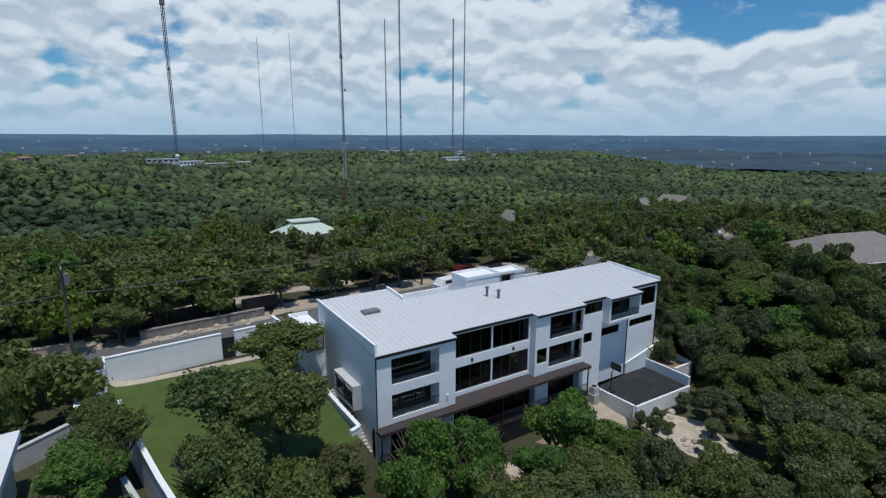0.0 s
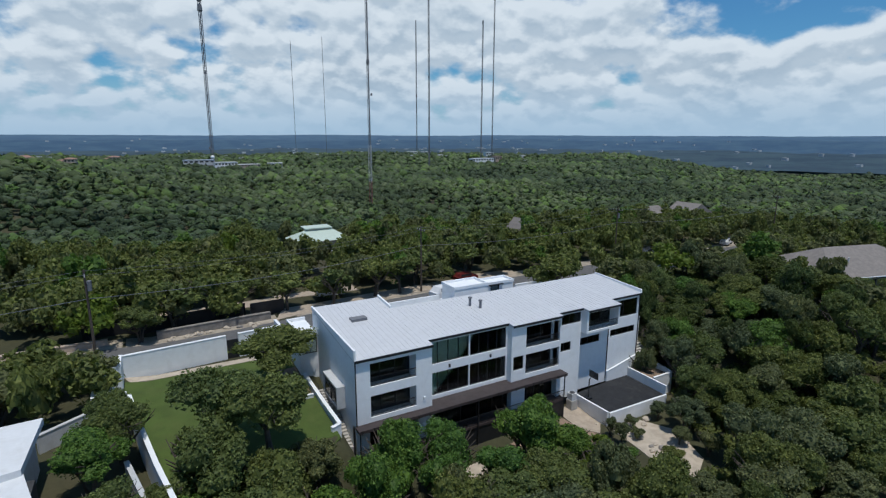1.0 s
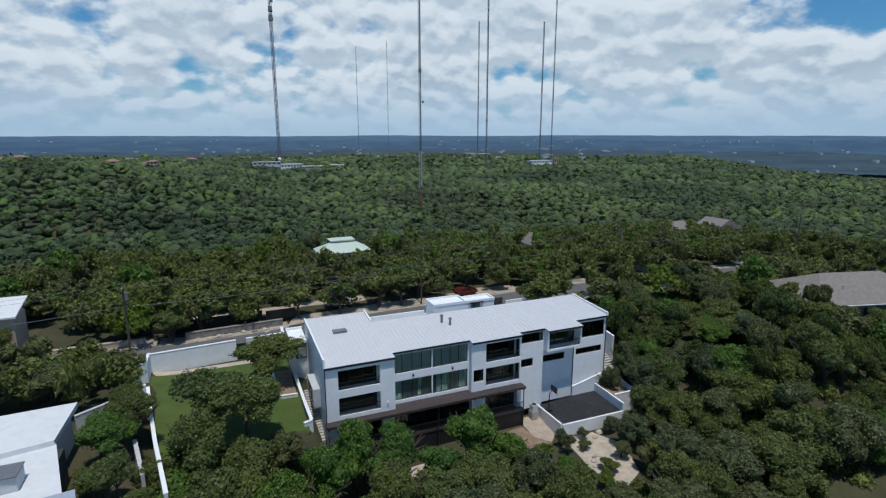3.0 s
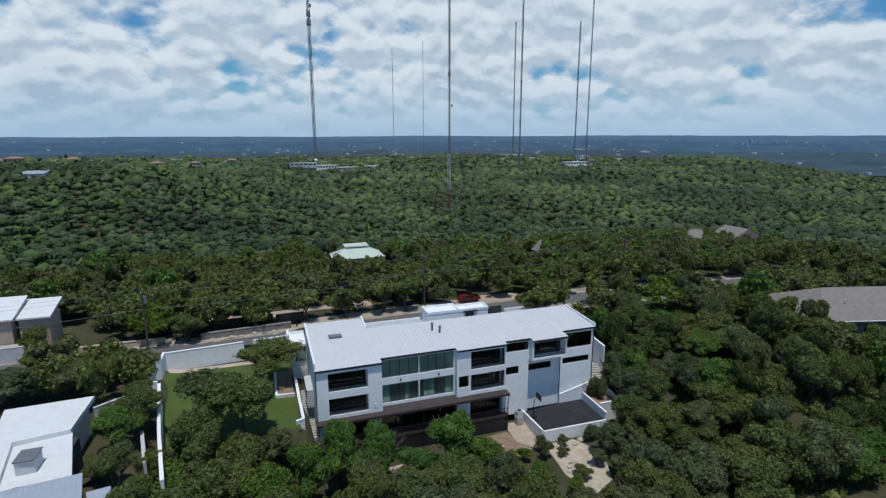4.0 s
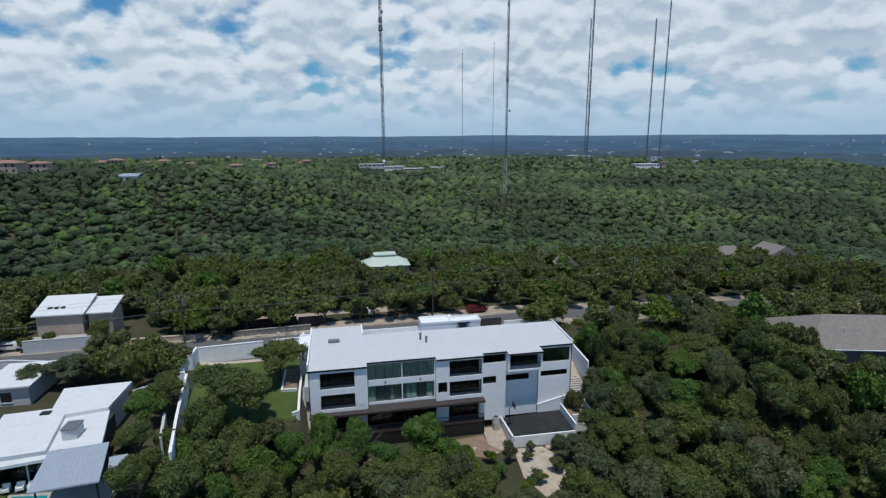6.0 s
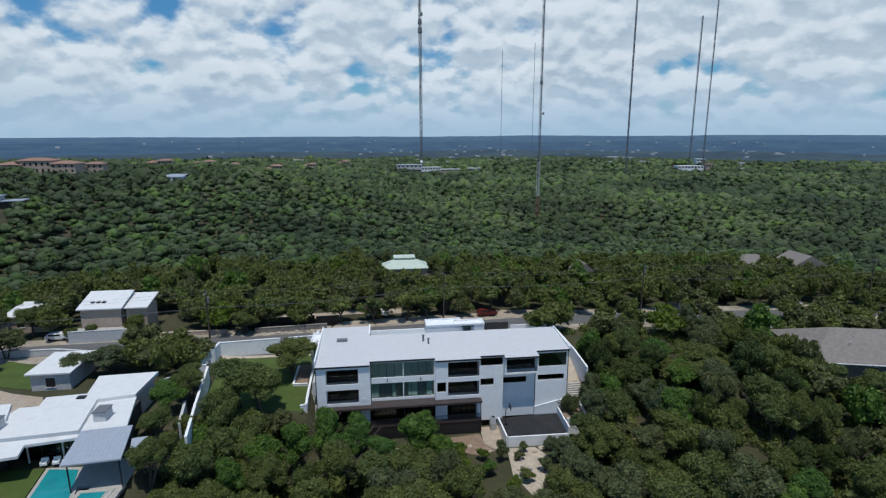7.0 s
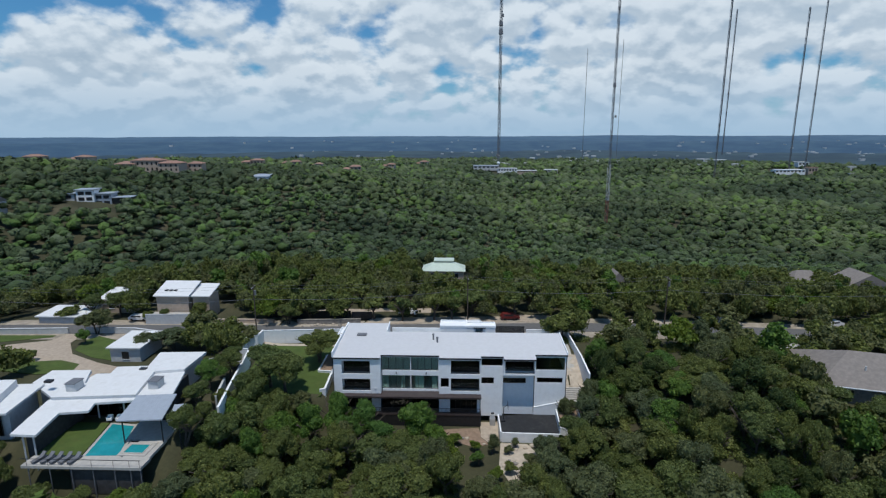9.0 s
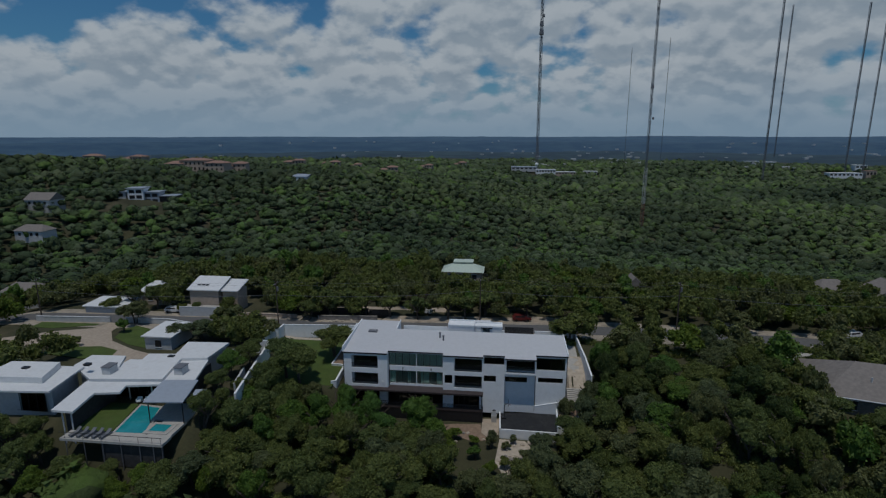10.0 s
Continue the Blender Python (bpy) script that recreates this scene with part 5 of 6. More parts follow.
RZ = 6.5
flat_roof([(-18.2, 16.2), (-14.5, 16.1), (-15.7, 22.0), (-11.7, 22.7), (-12.4, 25.1), (-7.2, 26.0), (-1.8, 27.7), (-4.2, 36.6), (-9.2, 36.0), (-19.0, 35.0), (-20.2, 25.4)], RZ, 0.35, label="white membrane flat roof with wide eaves")
part("roof_step", prism([(-19.5, 25.6), (-7.1, 26.9), (-8.9, 35.3), (-4.2, 36.2), (-3.9, 43.7), (-12.4, 43.2), (-11.2, 37.3), (-16.4, 36.8), (-15.4, 31.4), (-17.8, 30.4), (-20.1, 35.4), (-26.7, 35.0), (-26.5, 30.4)], RZ + 0.002, RZ + 0.5), ROOF_MEMBRANE, west, "raised part of the white roof")
part("roof_edge", prism([(-19.5, 25.52), (-7.0, 26.82), (-7.02, 26.90), (-19.5, 25.60)], RZ + 0.38, RZ + 0.56), STUCCO_GREY, west, "grey metal roof edge")
part("wall", prism([(-25.9, 31.0), (-20.2, 30.0), (-20.8, 34.6), (-26.0, 34.4)], 1.5, RZ), STUCCO_GREY, west)
wing(-19.5, 27.0, -3.0, 36.5, RZ - 0.36, 0.5)
wing(-11.6, 36.6, -4.0, 44.0, RZ - 0.36, 0.6, False)
part("wall", prism([(-19.6, 25.8), (-17.3, 17.6), (-16.0, 17.6), (-15.9, 26.9)], 0.6, RZ - 0.36), UNLIT_DARK, west)
part("roof", prism([(-21.9, 20.0), (-23.5, 29.3), (-36, 28.5), (-36, 19.0)], 7.1, 7.42), ROOF_MEMBRANE, west, "white flat roof over the west wing")
part("wall", prism([(-23.0, 21.6), (-24.4, 28.6), (-36, 28.0), (-36, 20.8)], 0.8, 7.09), STUCCO_GREY, west)
window(-33.5, -24.0, 21.2, 3.0, 6.6, 6, parent=west)
part("roof_block", prism([(-25.2, 22.4), (-27.2, 28.4), (-36, 27.8), (-36, 21.8)], 7.422, 8.5), ROOF_MEMBRANE, west, "raised white roof block")
for x in (-15.4, -16.9):
    part("column", rod((x, 16.7, 0.6), (x, 16.7, RZ - 0.36), 0.11), STUCCO_GREY, west)
for x in (-13.4, -9.2, -6.6):
    part("column", rod((x, 26.9, 2.9), (x, 26.9, RZ - 0.36), 0.11), STUCCO_GREY, west)
for x, y, z in ((-5.9, 30.6, RZ), (-17.8, 28.4, RZ + 0.5)):
    c = part("chimney", prism([(x - 0.75, y - 1.0), (x + 0.75, y - 0.9), (x + 0.75, y + 1.0), (x - 0.75, y + 0.9)], z, z + 1.25), STUCCO_GREY, west, "low pale chimney block")
    part("cap", box((x - 0.85, y - 1.1, z + 1.32, x + 0.85, y + 1.1, z + 1.42)), STEEL, c)
    part("flue", box((x - 0.5, y - 0.7, z + 1.2, x + 0.5, y + 0.7, z + 1.33)), METAL_DARK, c)
for x, y in ((-11.3, 36.0), (-21.5, 27.9), (-31.0, 25.4)):
    part("skylight", box((x - 0.55, y - 0.4, RZ + 0.3, x + 0.55, y + 0.4, RZ + 0.7) if x > -20 else (x - 0.55, y - 0.4, 8.4, x + 0.55, y + 0.4, 8.75)), METAL_DARK, west, "dark skylight")
can = part("canopy", prism([(-5.3, 19.4), (1.0, 20.0), (-0.9, 27.6), (-6.8, 26.9)], 6.72, 6.9), ROOF_SHADE, west, "grey ribbed metal canopy by the pool")
ribs = bmesh.new()
for k in range(1, 14):
    s = k / 14
    a, b = Vector((lerp(-5.3, 1.0, s), lerp(19.4, 20.0, s), 6.905)), Vector((lerp(-6.8, -0.9, s), lerp(26.9, 27.6, s), 6.905))
    tube(ribs, a, b, 0.018, sides=4)
part("seams", ribs, ROOF_SHADE, can)
part("canopy", prism([(1.4, 20.6), (3.0, 20.9), (1.7, 25.6), (-0.1, 25.3)], 6.2, 6.34), ROOF_SHADE, west, "small grey metal canopy")
for x, y, z in ((-4.9, 20.0, 6.72), (0.5, 20.5, 6.72), (-1.2, 27.0, 6.72), (2.6, 21.3, 6.2), (1.4, 25.2, 6.2)):
    part("post", rod((x, y, 0.5), (x, y, z), 0.09), METAL_DARK, west)
part("wall", box((-6.2, 27.3, 0.5, -1.2, 27.8, 6.5)), UNLIT_DARK, west)

deck = thing("pool_deck", (0, 0, 0), "pale concrete pool deck on steel posts", "pool deck")
POOL = [(-10.1, 25.1), (-8.6, 16.9), (-4.0, 17.1), (-6.4, 24.6)]
part("slab", box((-15.8, 14.4, 2.55, 0.8, 16.75, 2.95), (-3.2, 16.75, 2.55, 0.6, 21.2, 2.95), (-6.3, 21.2, 2.55, 0.4, 26.5, 2.94)), CONCRETE, deck, "pale paving")
part("coping", prism([(-10.6, 25.5), (-9.0, 16.76), (-3.5, 16.76), (-6.0, 25.2)], 1.5, 2.93), CONCRETE, deck)
part("pool_water", prism(POOL, 2.8, 2.965), WATER, deck, "turquoise swimming pool water")
part("spa_wall", box((-4.2, 17.0, 2.6, -0.2, 20.2, 3.05)), CONCRETE, deck, "raised pale spa surround")
part("spa_water", box((-3.6, 17.6, 2.9, -0.9, 19.6, 3.07)), WATER, deck, "turquoise spa water")
part("spa_rim", box((-3.75, 17.45, 3.052, -0.75, 17.6, 3.12), (-3.75, 19.6, 3.052, -0.75, 19.75, 3.12), (-3.75, 17.6, 3.052, -3.6, 19.6, 3.12), (-0.9, 17.6, 3.052, -0.75, 19.6, 3.12)), CONCRETE, deck)
# near-black sheet added behind the posts to darken the space under the deck
part("dark_screen", box((-9.5, 14.9, -1.5, 0.5, 15.1, 2.54)), UNLIT_DARK, deck)
for x in (-15, -12, -9, -6, -3, -0.8, 0.6):
    part("post", rod((x, 14.6, -4.5), (x, 14.6, 2.55), 0.07), STEEL, deck)
    part("rail_post", rod((x, 14.5, 2.95), (x, 14.5, 3.95), 0.025), METAL_DARK, deck)
part("handrail", box((-15.8, 14.46, 3.93, 0.8, 14.54, 3.98)), METAL_DARK, deck)
tagged(part("lawn", prism([(-16.4, 25.5), (-15.6, 17.0), (-9.2, 17.0), (-10.8, 25.5)], 2.2, 2.92), LAWN), "small mown lawn beside the pool", "lawn", kind="structure")


def lounger(x, y, turn):
    l = thing("sun_lounger", pose(x, y, 2.95, 0, 0, turn), "grey sun lounger on the pool deck", "sun lounger", "loungers by the pool")
    part("frame", box((-0.95, -0.32, 0.22, 0.95, 0.32, 0.3)), STEEL, l)
    part("mattress", box((-0.95, -0.3, 0.302, 0.35, 0.3, 0.4)), STEEL, l)
    part("backrest", prism([(0.35, -0.3), (0.95, -0.3), (0.95, 0.3), (0.35, 0.3)], 0.31, 0.4, lambda px, py: (px - 0.35) * 0.7), STEEL, l)
    for sx in (-0.85, 0.85):
        for sy in (-0.27, 0.27):
            part("leg", rod((sx, sy, 0), (sx, sy, 0.22), 0.025, sides=6), METAL_DARK, l)


for k in range(5):
    lounger(-14.2 + k * 1.25, 15.7, 80)
for x, y in ((-11.2, 26.2), (-9.8, 26.3), (-8.6, 26.2)):
    s = thing("armchair", pose(x, y, 2.92, 0, 0, 10), "white cushioned garden armchair under the eaves", "armchair", "armchairs under the eaves")
    part("seat", box((-0.4, -0.4, 0.15, 0.4, 0.4, 0.45)), STUCCO, s)
    part("backrest", box((-0.4, 0.25, 0.452, 0.4, 0.4, 0.85)), STUCCO, s)
    part("arm", box((-0.4, -0.4, 0.452, -0.28, 0.24, 0.62)), STUCCO, s)
    part("arm", box((0.28, -0.4, 0.452, 0.4, 0.24, 0.62)), STUCCO, s)
    part("base", box((-0.36, -0.36, 0, 0.36, 0.36, 0.148)), METAL_DARK, s)
wall_run("garden_wall", [(3.0, 32.0, -1.0, 4.2), (1.6, 38.5, 1.0, 4.3)], 0.3, "grey garden wall beside the pool house", STUCCO_GREY)
wall_run("garden_wall", [(-5.0, 46.2, 2.0, 4.3), (-1.3, 48.6, 2.0, 4.4)], 0.3, "grey stone garden wall", STUCCO_GREY)
# drive, garage and entrance garden
drape("driveway", [(-62, 50.5), (-54, 55.5), (-46, 58.5), (-45, 62.2), (-41.5, 62.2), (-40.5, 57), (-36, 51.5), (-28, 47.5), (-22.5, 45.6), (-19, 40), (-23, 38), (-29, 43.5), (-38, 45.0), (-50, 47.0), (-62, 46.5)], GRAVEL, 0.1, "curved tan gravel drive", "driveway", cell=3.0)
drape("lawn", [(-62, 57.5), (-56, 57.4), (-47, 60.3), (-47, 61.4), (-62, 61.0)], LAWN, 0.1, "green lawn beside the drive", "lawn", cell=3.0)
drape("lawn", [(-38.5, 58.5), (-37, 53.5), (-31, 50.0), (-26, 48.6), (-26.5, 57), (-37, 61.2)], LAWN, 0.1, "green lawn beside the drive", "lawn", cell=3.0)
drape("lawn", [(-46, 46.6), (-36, 48.3), (-31, 46.6), (-30, 43), (-36, 42.0), (-46, 43.5)], LAWN, 0.16, "green lawn island in the drive", "lawn", cell=3.0)
wall_run("stone_wall", [(-64, 61.6, 2.2, 4.0), (-45.2, 62.8, 2.2, 4.0)], 0.4, "pale stone wall along the street", STUCCO_GREY)
wall_run("stone_wall", [(-41.2, 63.0, 2.2, 4.0), (-30, 63.2, 2.2, 4.0), (-24, 62.0, 2.2, 3.8)], 0.4, "pale stone wall along the street", STUCCO_GREY)


def plain_house(name, corners, z0, eave, ridge, roof_mat, wall_mat, label, along="x", windows=4, over=0.5, hip=0.0):
    """A house under a gabled, hipped (hip > 0) or single-pitch (ridge < 0) roof."""
    x0, y0, x1, y1 = corners
    h = thing(name, ((x0 + x1) / 2, (y0 + y1) / 2, z0), label, "house")
    cx, cy = (x0 + x1) / 2, (y0 + y1) / 2
    a, b = (x1 - x0) / 2, (y1 - y0) / 2
    part("wall", box((-a, -b, -2.0, a, b, eave - z0)), wall_mat, h)
    A, B, e = a + over, b + over, eave - z0
    bm = bmesh.new()
    if ridge < 0:
        lo, hi = e, e - ridge
        pts = [(-A, -B, lo), (A, -B, lo), (A, B, hi), (-A, B, hi)]
        v = [bm.verts.new(p) for p in pts] + [bm.verts.new((p[0], p[1], p[2] + 0.25)) for p in pts]
        fs = ((3, 2, 1, 0), (4, 5, 6, 7), (0, 1, 5, 4), (1, 2, 6, 5), (2, 3, 7, 6), (3, 0, 4, 7))
        part("gable", prism([(-a, -b + 0.01), (a, -b + 0.01), (a, b), (-a, b)], e - 0.2, e, lambda x, y: max(0.0, (y + B) / (2 * B) * -ridge)), wall_mat, h)
    else:
        r = ridge - z0
        top = [(-A + hip, 0, r), (A - hip, 0, r)] if along == "x" else [(0, -B + hip, r), (0, B - hip, r)]
        pts = [(-A, -B, e), (A, -B, e), (A, B, e), (-A, B, e)] + top
        v = [bm.verts.new(p) for p in pts]
        fs = ((0, 1, 5, 4), (2, 3, 4, 5), (1, 2, 5), (3, 0, 4), (3, 2, 1, 0)) if along == "x" else ((0, 1, 4), (1, 2, 5, 4), (2, 3, 5), (3, 0, 4, 5), (3, 2, 1, 0))
    for f in fs:
        bm.faces.new([v[i] for i in f])
    bmesh.ops.recalc_face_normals(bm, faces=bm.faces)
    part("roof", bm, roof_mat, h)
    for k in range(windows):
        x = lerp(-a + 1.2, a - 1.2, (k + 0.5) / windows)
        w = part("window", box((x - 0.7, -b - 0.06, e - 2.3, x + 0.7, -b - 0.01, e - 0.7)), METAL_DARK, h)
        part("sill", box((x - 0.78, -b - 0.12, e - 2.38, x + 0.78, -b - 0.012, e - 2.302)), STUCCO, w)
        part("lintel", box((x - 0.78, -b - 0.08, e - 0.698, x + 0.78, -b - 0.012, e - 0.62)), STUCCO, w)
    return h


gar = plain_house("garage", (-25.6, 48.2, -19.6, 55.8), 2.7, 5.6, -0.3, ROOF_MEMBRANE, STUCCO_GREY, "small pale flat-roofed garage", windows=1)
nh = plain_house("street_house", (-30.0, 72.6, -22.2, 78.2), 3.0, 8.6, -2.0, ROOF_MEMBRANE, SANDWALL, "pale house with a white single-pitch metal roof", windows=0)
for k in range(3):
    part("skylight", box((-2.4 + k * 1.1, -1.4, 6.55, -1.7 + k * 1.1, -0.7, 6.72)), METAL_DARK, nh, "dark skylight")
plain_house("street_house", (-21.6, 73.6, -17.6, 78.8), 3.0, 8.3, -1.5, ROOF_MEMBRANE, SANDWALL, "low side wing with a white metal roof", windows=0)
wall_run("stone_wall", [(-31, 69.2, 2.0, 5.1), (-20, 69.7, 2.0, 5.1)], 0.3, "pale forecourt wall of the street house", STUCCO_GREY)
drape("forecourt", [(-31, 69.3), (-20, 69.8), (-20, 72.2), (-31, 72.2)], CONCRETE, 2.1, "raised pale concrete forecourt", "forecourt", cell=3.0)
plain_house("street_house", (-47, 77, -39, 83), 3.0, 6.2, -1.2, ROOF_MEMBRANE, SANDWALL, "low house with a pale metal roof under trees", windows=2)
plain_house("carport", (-57, 69.0, -46.5, 75.5), 2.6, 4.4, -0.4, ROOF_MEMBRANE, STUCCO_GREY, "low white-roofed carport by the street", windows=0)
gh = plain_house("green_roofed_house", (32.2, 107.0, 44.4, 114.0), 2.0, 6.4, 8.4, TILE_GREEN, SANDWALL, "house with a pale green metal roof among trees", hip=3.5)
part("cupola", box((-2.6, 0.0, 5.2, 2.6, 3.2, 6.6)), SANDWALL, gh)
part("cupola_roof", prism([(-3.1, -0.5), (3.1, -0.5), (3.1, 3.7), (-3.1, 3.7)], 6.6, 6.85), TILE_GREEN, gh)
plain_house("brown_roofed_house", (85.5, 98, 90, 103), 2.0, 6.0, 8.6, SHINGLE, STONE, "brown-roofed house among trees", along="y")
plain_house("brown_roofed_house", (138, 101, 147, 108), 1.0, 5.2, 8.0, SHINGLE, SANDWALL, "brown shingle-roofed house among trees", hip=3)
plain_house("brown_roofed_house", (152, 99, 163, 107), 1.0, 5.0, 8.2, SHINGLE, SANDWALL, "brown shingle-roofed house among trees", along="y")
rn = plain_house("shingle_house", (100.9, 29.6, 124.9, 43.6), 2.4, 5.9, 9.6, SHINGLE, STONE, "single-storey house with a grey-brown shingle roof", over=0.8, hip=6.5)
rn.matrix_world = pose(118.0, 41.0, 2.0, 0, 0, -15)
part("roof_vent", rod((-5.0, -4.0, 4.9), (-5.0, -4.0, 6.1), 0.14), STEEL_WHITE, rn, "white roof vent pipe")
part("gutter", box((-12.8, -7.95, 3.40, 12.8, -7.82, 3.54)), STUCCO, rn, "white gutter along the eave")
plain_house("carport", (97.6, 52.6, 104.2, 56.6), 2.6, 4.9, -0.2, SHINGLE, STONE, "dark flat-roofed carport beside the drive", windows=0)
plain_house("garage", (101.5, 73.6, 106.0, 78.5), 2.6, 4.6, 5.8, SHINGLE, STUCCO_GREY, "small brown-roofed garage by the street", windows=1)

# ---- masts ----


def mast(x, y, height, width, seg, lower=0.0, leg=0.11, fittings=()):
    """A three-legged lattice mast; lower: height of a wider painted bottom part."""
    z0 = ground_z(x, y)
    m = thing("radio_mast", (x, y, z0), "tall slender grey steel lattice radio mast", "radio mast", "radio masts beyond the valley")

    def lattice(name, za, zb, w, step, mat, lg, label=""):
        bm = bmesh.new()
        c = [Vector((w * 0.577 * math.cos(a), w * 0.577 * math.sin(a), 0)) for a in (0.4, 2.494, 4.589)]
        for p in c:
            tube(bm, p + Vector((0, 0, za)), p + Vector((0, 0, zb)), lg, sides=4)
        n = max(1, int((zb - za) / step))
        for k in range(n):
            u, v = za + (zb - za) * k / n, za + (zb - za) * (k + 1) / n
            for i in range(3):
                p, q = c[i], c[(i + 1) % 3]
                if k % 2:
                    p, q = q, p
                tube(bm, p + Vector((0, 0, u)), q + Vector((0, 0, v)), lg * 0.6, sides=3)
                tube(bm, p + Vector((0, 0, u)), q + Vector((0, 0, u)), lg * 0.5, sides=3)
        part(name, bm, mat, m, label)

    if lower:
        lattice("painted_base", -1, lower * 0.45, width * 1.45, seg, STEEL_RED, leg * 1.3, "red-painted lattice foot")
        lattice("painted_section", lower * 0.45, lower, width * 1.45, seg, STEEL_WHITE, leg * 1.3, "white-painted lattice section")
    lattice("lattice", lower, height, width, seg, STEEL, leg)
    part("feed_line", rod((0, 0, 0), (0, 0, height), width * 0.16, sides=5), STEEL, m, "grey cable tray")
    for h, r, off in fittings:
        part("antenna", rod((off, 0, h - r), (off, 0, h + r), r * 0.9, r * 0.7, 10), STEEL, m, "drum antenna")
    return m


mast(112.5, 964, 330, 4.6, 9, leg=0.42, fittings=((262, 4.2, 0), (248, 4.6, 0), (275, 2.5, 3.0), (150, 2.0, 0), (30, 2.0, -3)))
mast(163, 389, 330, 1.7, 3.6, lower=52, leg=0.15, fittings=((114, 1.5, 0), (90, 0.9, 2.3), (170, 0.8, 0)))
mast(462, 850, 330, 2.5, 7, leg=0.34, fittings=((160, 1.8, 0), (90, 2.0, 0), (30, 1.6, 1)))
mast(650, 964, 286, 2.6, 8, leg=0.38, fittings=((150, 1.8, 0), (60, 1.8, 0)))
mast(684, 972, 400, 2.4, 8, leg=0.34, fittings=((140, 1.8, 0),))
mast(1020, 2003, 540, 4.0, 16, leg=0.55, fittings=((250, 4, 0),))
mast(381, 1469, 300, 1.3, 24, leg=0.13)
mast(569, 1798, 399, 1.5, 30, leg=0.15)


# ---- houses and stations across the valley ----


def block(x, y, w, d, h, label, mat=STUCCO, roof=ROOF_MEMBRANE, name="station_building", turn=0.0, storeys=1, bays=5, sink=3.0, lift=0.0):
    """A flat-roofed building with windows."""
    b = thing(name, pose(x, y, ground_z(x, y) + lift, 0, 0, turn), label, "building")
    part("wall", box((-w / 2, -d / 2, -sink, w / 2, d / 2, h)), mat, b)
    part("roof", box((-w / 2 - 0.4, -d / 2 - 0.4, h + 0.002, w / 2 + 0.4, d / 2 + 0.4, h + 0.4)), roof, b)
    for s in range(storeys):
        for k in range(bays):
            px = lerp(-w / 2, w / 2, (k + 0.5) / bays)
            z = h * (s + 0.35) / storeys
            part("window", box((px - w / bays * 0.3, -d / 2 - 0.08, z, px + w / bays * 0.3, -d / 2 - 0.01, z + h / storeys * 0.45)), METAL_DARK, b)
    return b


block(125, 912, 34, 14, 6, "white transmitter station beside a mast", bays=7, lift=4)
block(158, 918, 40, 14, 4.5, "long pale transmitter building on the hill", SANDWALL, bays=8, lift=3)
block(88, 940, 46, 20, 5.5, "grey-roofed transmitter building on the hill", STUCCO_GREY, ROOF_SHADE, bays=6, lift=5)
block(205, 930, 24, 12, 5, "grey transmitter building on the hill", STUCCO_GREY, bays=4, lift=4)
dome = thing("radar_dome", (112, 960, ground_z(112, 960)), "white round radar dome on a short tower", "radar dome")
part("tower", rod((0, 0, -2), (0, 0, 13), 1.2, 1.0, 10), STUCCO_GREY, dome)
bm = bmesh.new()
bmesh.ops.create_icosphere(bm, subdivisions=3, radius=3.2, matrix=Matrix.Translation((0, 0, 15)))
part("dome", bm, STUCCO, dome)
block(625, 925, 52, 16, 6, "long white transmitter station beside a mast", bays=8, lift=4)
block(668, 930, 16, 14, 10, "red and white equipment building", SANDWALL, TILE_RED, bays=3, lift=4)
block(700, 1010, 20, 14, 7, "white building on the wooded hill", bays=3, lift=6)
block(560, 1120, 26, 14, 6, "white building on the wooded hill", bays=4, lift=6)
block(600, 1130, 24, 14, 6, "white building on the wooded hill", bays=4, lift=6)


def villa(x, y, w, d, h, turn, label, wings=2, lift=2.0):
    """A large sand-coloured villa with tiled hip roofs of several heights."""
    v = thing("villa", pose(x, y, ground_z(x, y) + lift, 0, 0, turn), label, "house")
    rng = random.Random(int(x * 7 + y))
    for k in range(wings + 1):
        ww, hh = (w * 0.5, h) if k == 0 else (w * 0.36, h * rng.uniform(0.62, 0.85))
        px = 0 if k == 0 else (-1) ** k * w * rng.uniform(0.34, 0.44)
        py = 0 if k == 0 else -d * 0.12
        a, b = ww / 2, d / 2
        part("wall", box((px - a, py - b, -5, px + a, py + b, hh)), SANDWALL, v)
        bm = bmesh.new()
        pts = [(px - a - 0.8, py - b - 0.8, hh), (px + a + 0.8, py - b - 0.8, hh), (px + a + 0.8, py + b + 0.8, hh), (px - a - 0.8, py + b + 0.8, hh), (px - a * 0.4, py, hh + h * 0.22), (px + a * 0.4, py, hh + h * 0.22)]
        q = [bm.verts.new(p) for p in pts]
        for f in ((0, 1, 5, 4), (2, 3, 4, 5), (1, 2, 5), (3, 0, 4), (3, 2, 1, 0)):
            bm.faces.new([q[i] for i in f])
        bmesh.ops.recalc_face_normals(bm, faces=bm.faces)
        part("roof", bm, TILE_RED, v, "terracotta tile roof")
        for s in range(2 if hh > 6 else 1):
            n = max(2, int(ww / 4))
            for i in range(n):
                cx = px - a + ww * (i + 0.5) / n
                z = 0.8 + s * hh * 0.5
                part("window", box((cx - 0.8, py - b - 0.08, z, cx + 0.8, py - b - 0.01, z + hh * 0.26)), METAL_DARK, v)
    return v


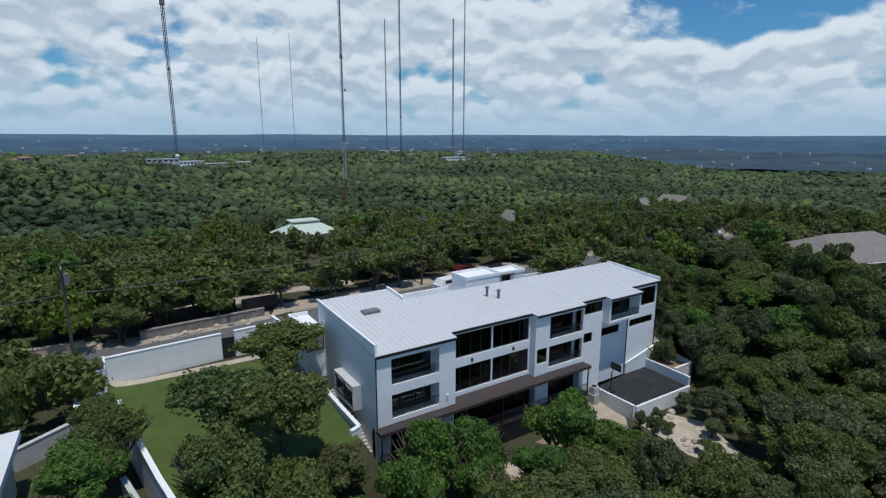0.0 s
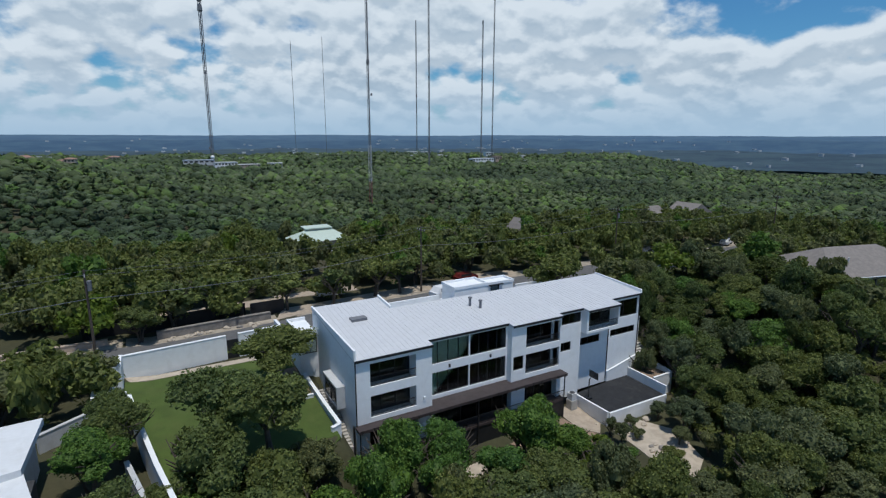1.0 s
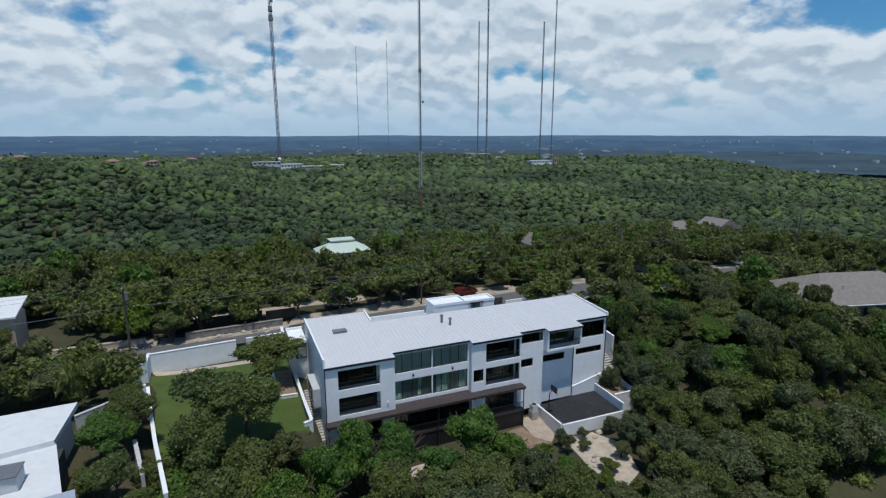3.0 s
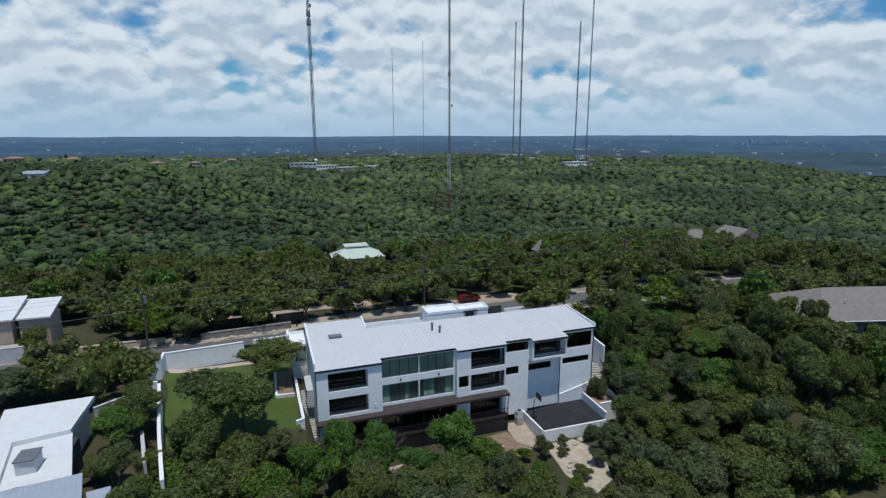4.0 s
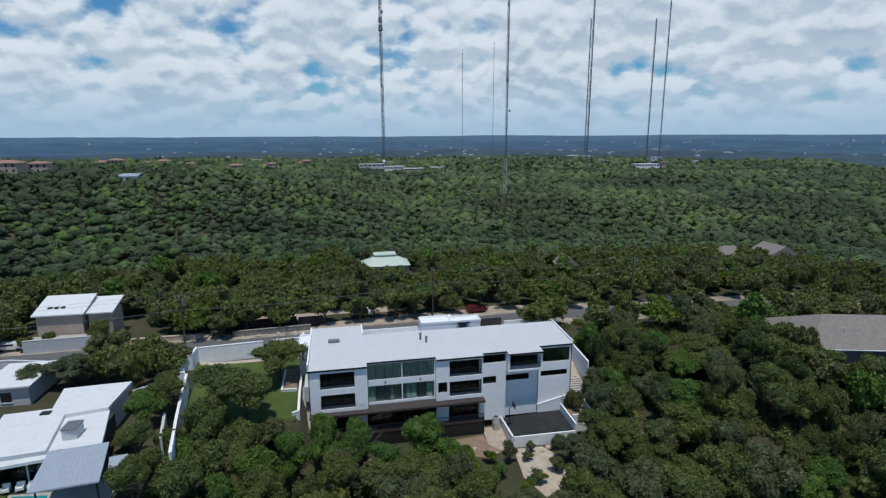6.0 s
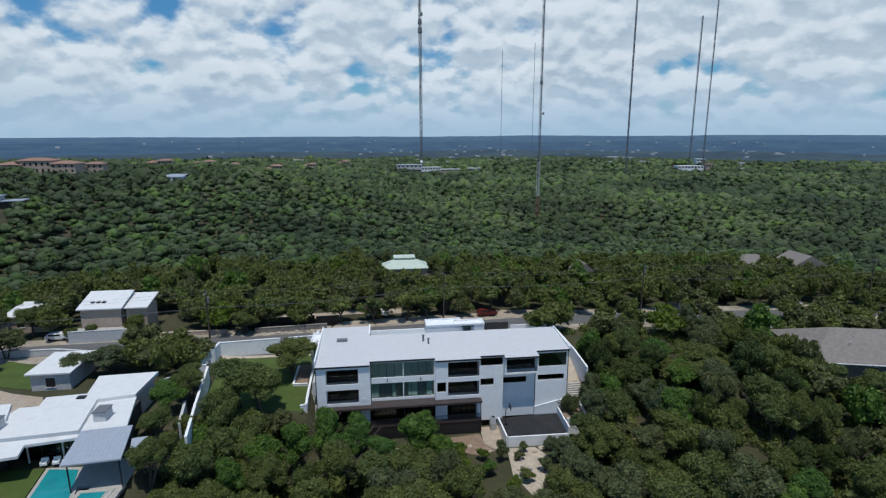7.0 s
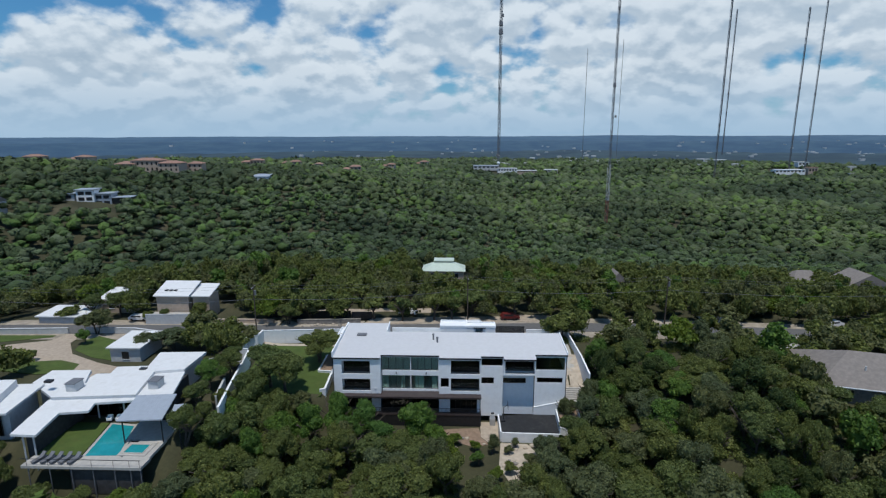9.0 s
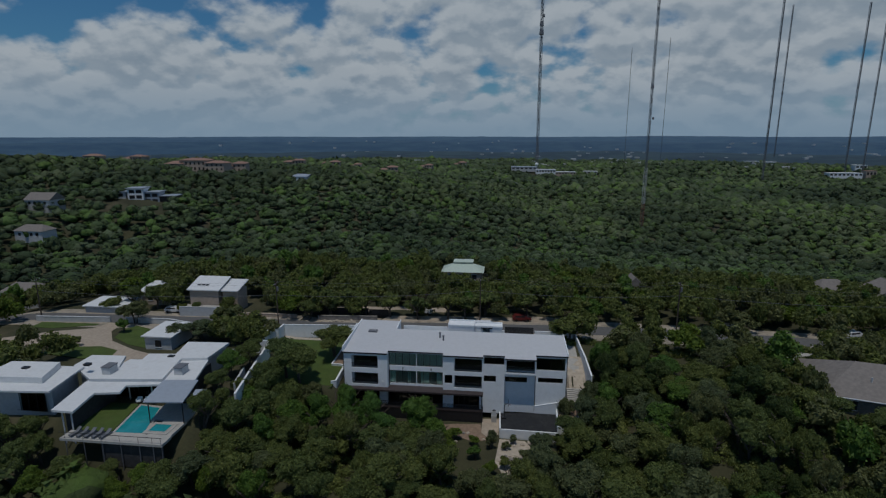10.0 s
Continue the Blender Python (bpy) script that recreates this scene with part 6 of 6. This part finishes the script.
HILL = [(-32.4, 500, 52, 16, 10, "large sand-coloured villa with terracotta roofs", 2), (-27.8, 505, 27, 13, 8, "sand-coloured villa with a wide terracotta roof", 1), (-21.3, 670, 32, 12, 9, "sand-coloured hillside villa with a tiled roof", 1),
        (-17.2, 620, 26, 12, 8, "sand-coloured hillside villa with a tiled roof", 1), (-14.6, 650, 18, 12, 7, "sand-coloured hillside villa with a tiled roof", 1), (-10.3, 566, 24, 12, 8, "salmon-coloured hillside villa with a tiled roof", 1),
        (-2.9, 960, 30, 12, 9, "sand-coloured hillside villa with a tiled roof", 1), (-37.5, 640, 34, 12, 9, "sand-coloured hillside villa with a tiled roof", 1), (-41.5, 620, 36, 12, 10, "sand-coloured hillside villa with a tiled roof", 1), (-6.5, 800, 24, 12, 8, "sand-coloured hillside villa with a tiled roof", 1)]
for az, r, w, d, h, lab, n in HILL:
    villa(20 + r * math.sin(radians(az)), 20 + r * math.cos(radians(az)), w, d, h, (az * 7) % 24 - 12, lab, n, 4.0)
bz = ground_z(-122, 391)
plain_house("slope_house", (-129, 386, -116, 396), bz - 2, bz + 4, -1.5, ROOF_SHADE, STUCCO, "small white and blue-grey house on the slope", windows=3)
mh = thing("modern_villa", pose(-168, 246, ground_z(-168, 246) - 2.5, 0, 0, 12), "white and dark modern villa on the slope", "house")
for px, py, w, d, z0, h, mat in ((-13, 0, 14, 9, -6, 6.5, STUCCO_GREY), (0, -1, 9, 9, -6, 8.5, STUCCO), (8, 1, 9, 9, -6, 6.0, ROOF_SHADE), (17, 1, 10, 8, -6, 3.6, METAL_DARK)):
    part("wall", box((px - w / 2, py - d / 2, z0, px + w / 2, py + d / 2, h)), mat, mh)
    part("roof", box((px - w / 2 - 0.7, py - d / 2 - 0.7, h + 0.002, px + w / 2 + 0.7, py + d / 2 + 0.7, h + 0.4)), ROOF_SHADE, mh)
    for s in range(2 if h > 5 else 1):
        for k in (-1, 1):
            part("window", box((px + k * w * 0.22 - w * 0.17, py - d / 2 - 0.08, h - 2.7 - s * 3.2, px + k * w * 0.22 + w * 0.17, py - d / 2 - 0.01, h - 0.8 - s * 3.2)), METAL_DARK, mh)
tagged(part("lawn", prism([(-150, 236), (-132, 240), (-134, 262), (-146, 262)], ground_z(-141, 250) - 1.0, ground_z(-141, 250) + 1.2), LAWN), "sunlit lawn beside the modern villa", "lawn", kind="structure")
plain_house("shingle_house", (-196, 196, -182, 206), ground_z(-189, 201) + 1.0, ground_z(-189, 201) + 5.5, ground_z(-189, 201) + 9, SHINGLE, STUCCO_GREY, "grey-roofed house among trees")
for x, y, w in ((-100, 96, 13), (-165, 168, 14)):
    z = ground_z(x, y)
    plain_house("shingle_house", (x - w / 2, y - 4, x + w / 2, y + 4), z + 1.5, z + 6.0, z + 8.5, SHINGLE, STUCCO_GREY, "grey-roofed house at the edge of the woods", hip=3)


def scattered_town():
    """Pale roofs of far suburbs, too small to tell apart."""
    rng = random.Random(77)
    bm = bmesh.new()
    for az0, spread, r0, r1, n in ((14, 6, 1650, 2450, 34), (36, 10, 1700, 3300, 40), (52, 8, 1600, 3200, 22), (-16, 9, 1800, 3300, 14), (70, 8, 1500, 2400, 12), (6, 10, 2600, 3300, 12)):
        for _ in range(n):
            az, r = radians(rng.gauss(az0, spread)), rng.uniform(r0, r1)
            x, y = 20 + r * math.sin(az), 20 + r * math.cos(az)
            w, d, h = rng.uniform(3, 9), rng.uniform(4, 8), rng.uniform(0.5, 4)
            z = lerp(-52, -30, smooth(0, 0.85, (r - 1500) / 1000)) if r < 2500 else lerp(-38, 8, smooth(0, 0.85, (r - 2500) / 900))
            bx(bm, x - w, y - d, z - 16, x + w, y + d, z + 5 + h * 0.5)
    for az0, spread, n in ((12, 7, 18), (2, 5, 12), (-9, 5, 14), (30, 6, 12)):
        for _ in range(n):
            az, r = radians(rng.gauss(az0, spread)), rng.uniform(1080, 1260)
            x, y = 20 + r * math.sin(az), 20 + r * math.cos(az)
            w, z = rng.uniform(3, 7), ground_z(x, y) + 4
            bx(bm, x - w, y - 4, z - 8, x + w, y + 4, z + rng.uniform(2, 4.5))
    tagged(part("far_buildings", bm, STUCCO_GREY), "pale roofs of distant suburbs", "buildings", kind="stuff")


scattered_town()


def painted_haze_material(name, air, amount):
    """Dark far woods with the blue haze of the distance painted in as a glow."""
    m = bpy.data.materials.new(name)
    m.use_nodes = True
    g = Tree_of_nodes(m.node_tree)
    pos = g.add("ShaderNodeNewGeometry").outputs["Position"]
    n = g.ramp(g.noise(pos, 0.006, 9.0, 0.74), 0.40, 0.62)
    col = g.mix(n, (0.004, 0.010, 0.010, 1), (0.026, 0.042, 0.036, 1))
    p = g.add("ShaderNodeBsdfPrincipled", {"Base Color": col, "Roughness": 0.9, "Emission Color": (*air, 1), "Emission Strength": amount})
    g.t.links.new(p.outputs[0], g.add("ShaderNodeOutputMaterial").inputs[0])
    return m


def far_ridge(name, r0, r1, base, top, air, amount, seed, rough):
    """A wooded ridge round the far side of the valley, rising from r0 to r1."""
    verts, faces = [], []
    na, nr = 260, 7
    for i in range(na + 1):
        az = radians(lerp(-85, 95, i / na))
        for k in range(nr + 1):
            s = k / nr
            r = lerp(r0, r1, s)
            x, y = 20 + r * math.sin(az), 20 + r * math.cos(az)
            bump = noise.noise(Vector((az * 5, seed, s))) * 0.7 + noise.noise(Vector((az * 23, seed + 4, s * 3))) * 0.3
            h = lerp(base, top, smooth(0, 0.85, s)) + rough * bump * smooth(0.1, 0.7, s) + 2.5 * noise.noise(Vector((az * 160, s * 9, seed)))
            verts.append((x, y, h))
    for i in range(na):
        for k in range(nr):
            a = i * (nr + 1) + k
            faces.append((a, a + 1, a + nr + 2, a + nr + 1))
    ob = part(name, (verts, faces), painted_haze_material(name, air, amount))
    for p in ob.data.polygons:
        p.use_smooth = True
    return tagged(ob, "wooded ridge backdrop with blue haze painted on", "hills", kind="structure")


# the glow gets paler and bluer ridge by ridge, as painted haze
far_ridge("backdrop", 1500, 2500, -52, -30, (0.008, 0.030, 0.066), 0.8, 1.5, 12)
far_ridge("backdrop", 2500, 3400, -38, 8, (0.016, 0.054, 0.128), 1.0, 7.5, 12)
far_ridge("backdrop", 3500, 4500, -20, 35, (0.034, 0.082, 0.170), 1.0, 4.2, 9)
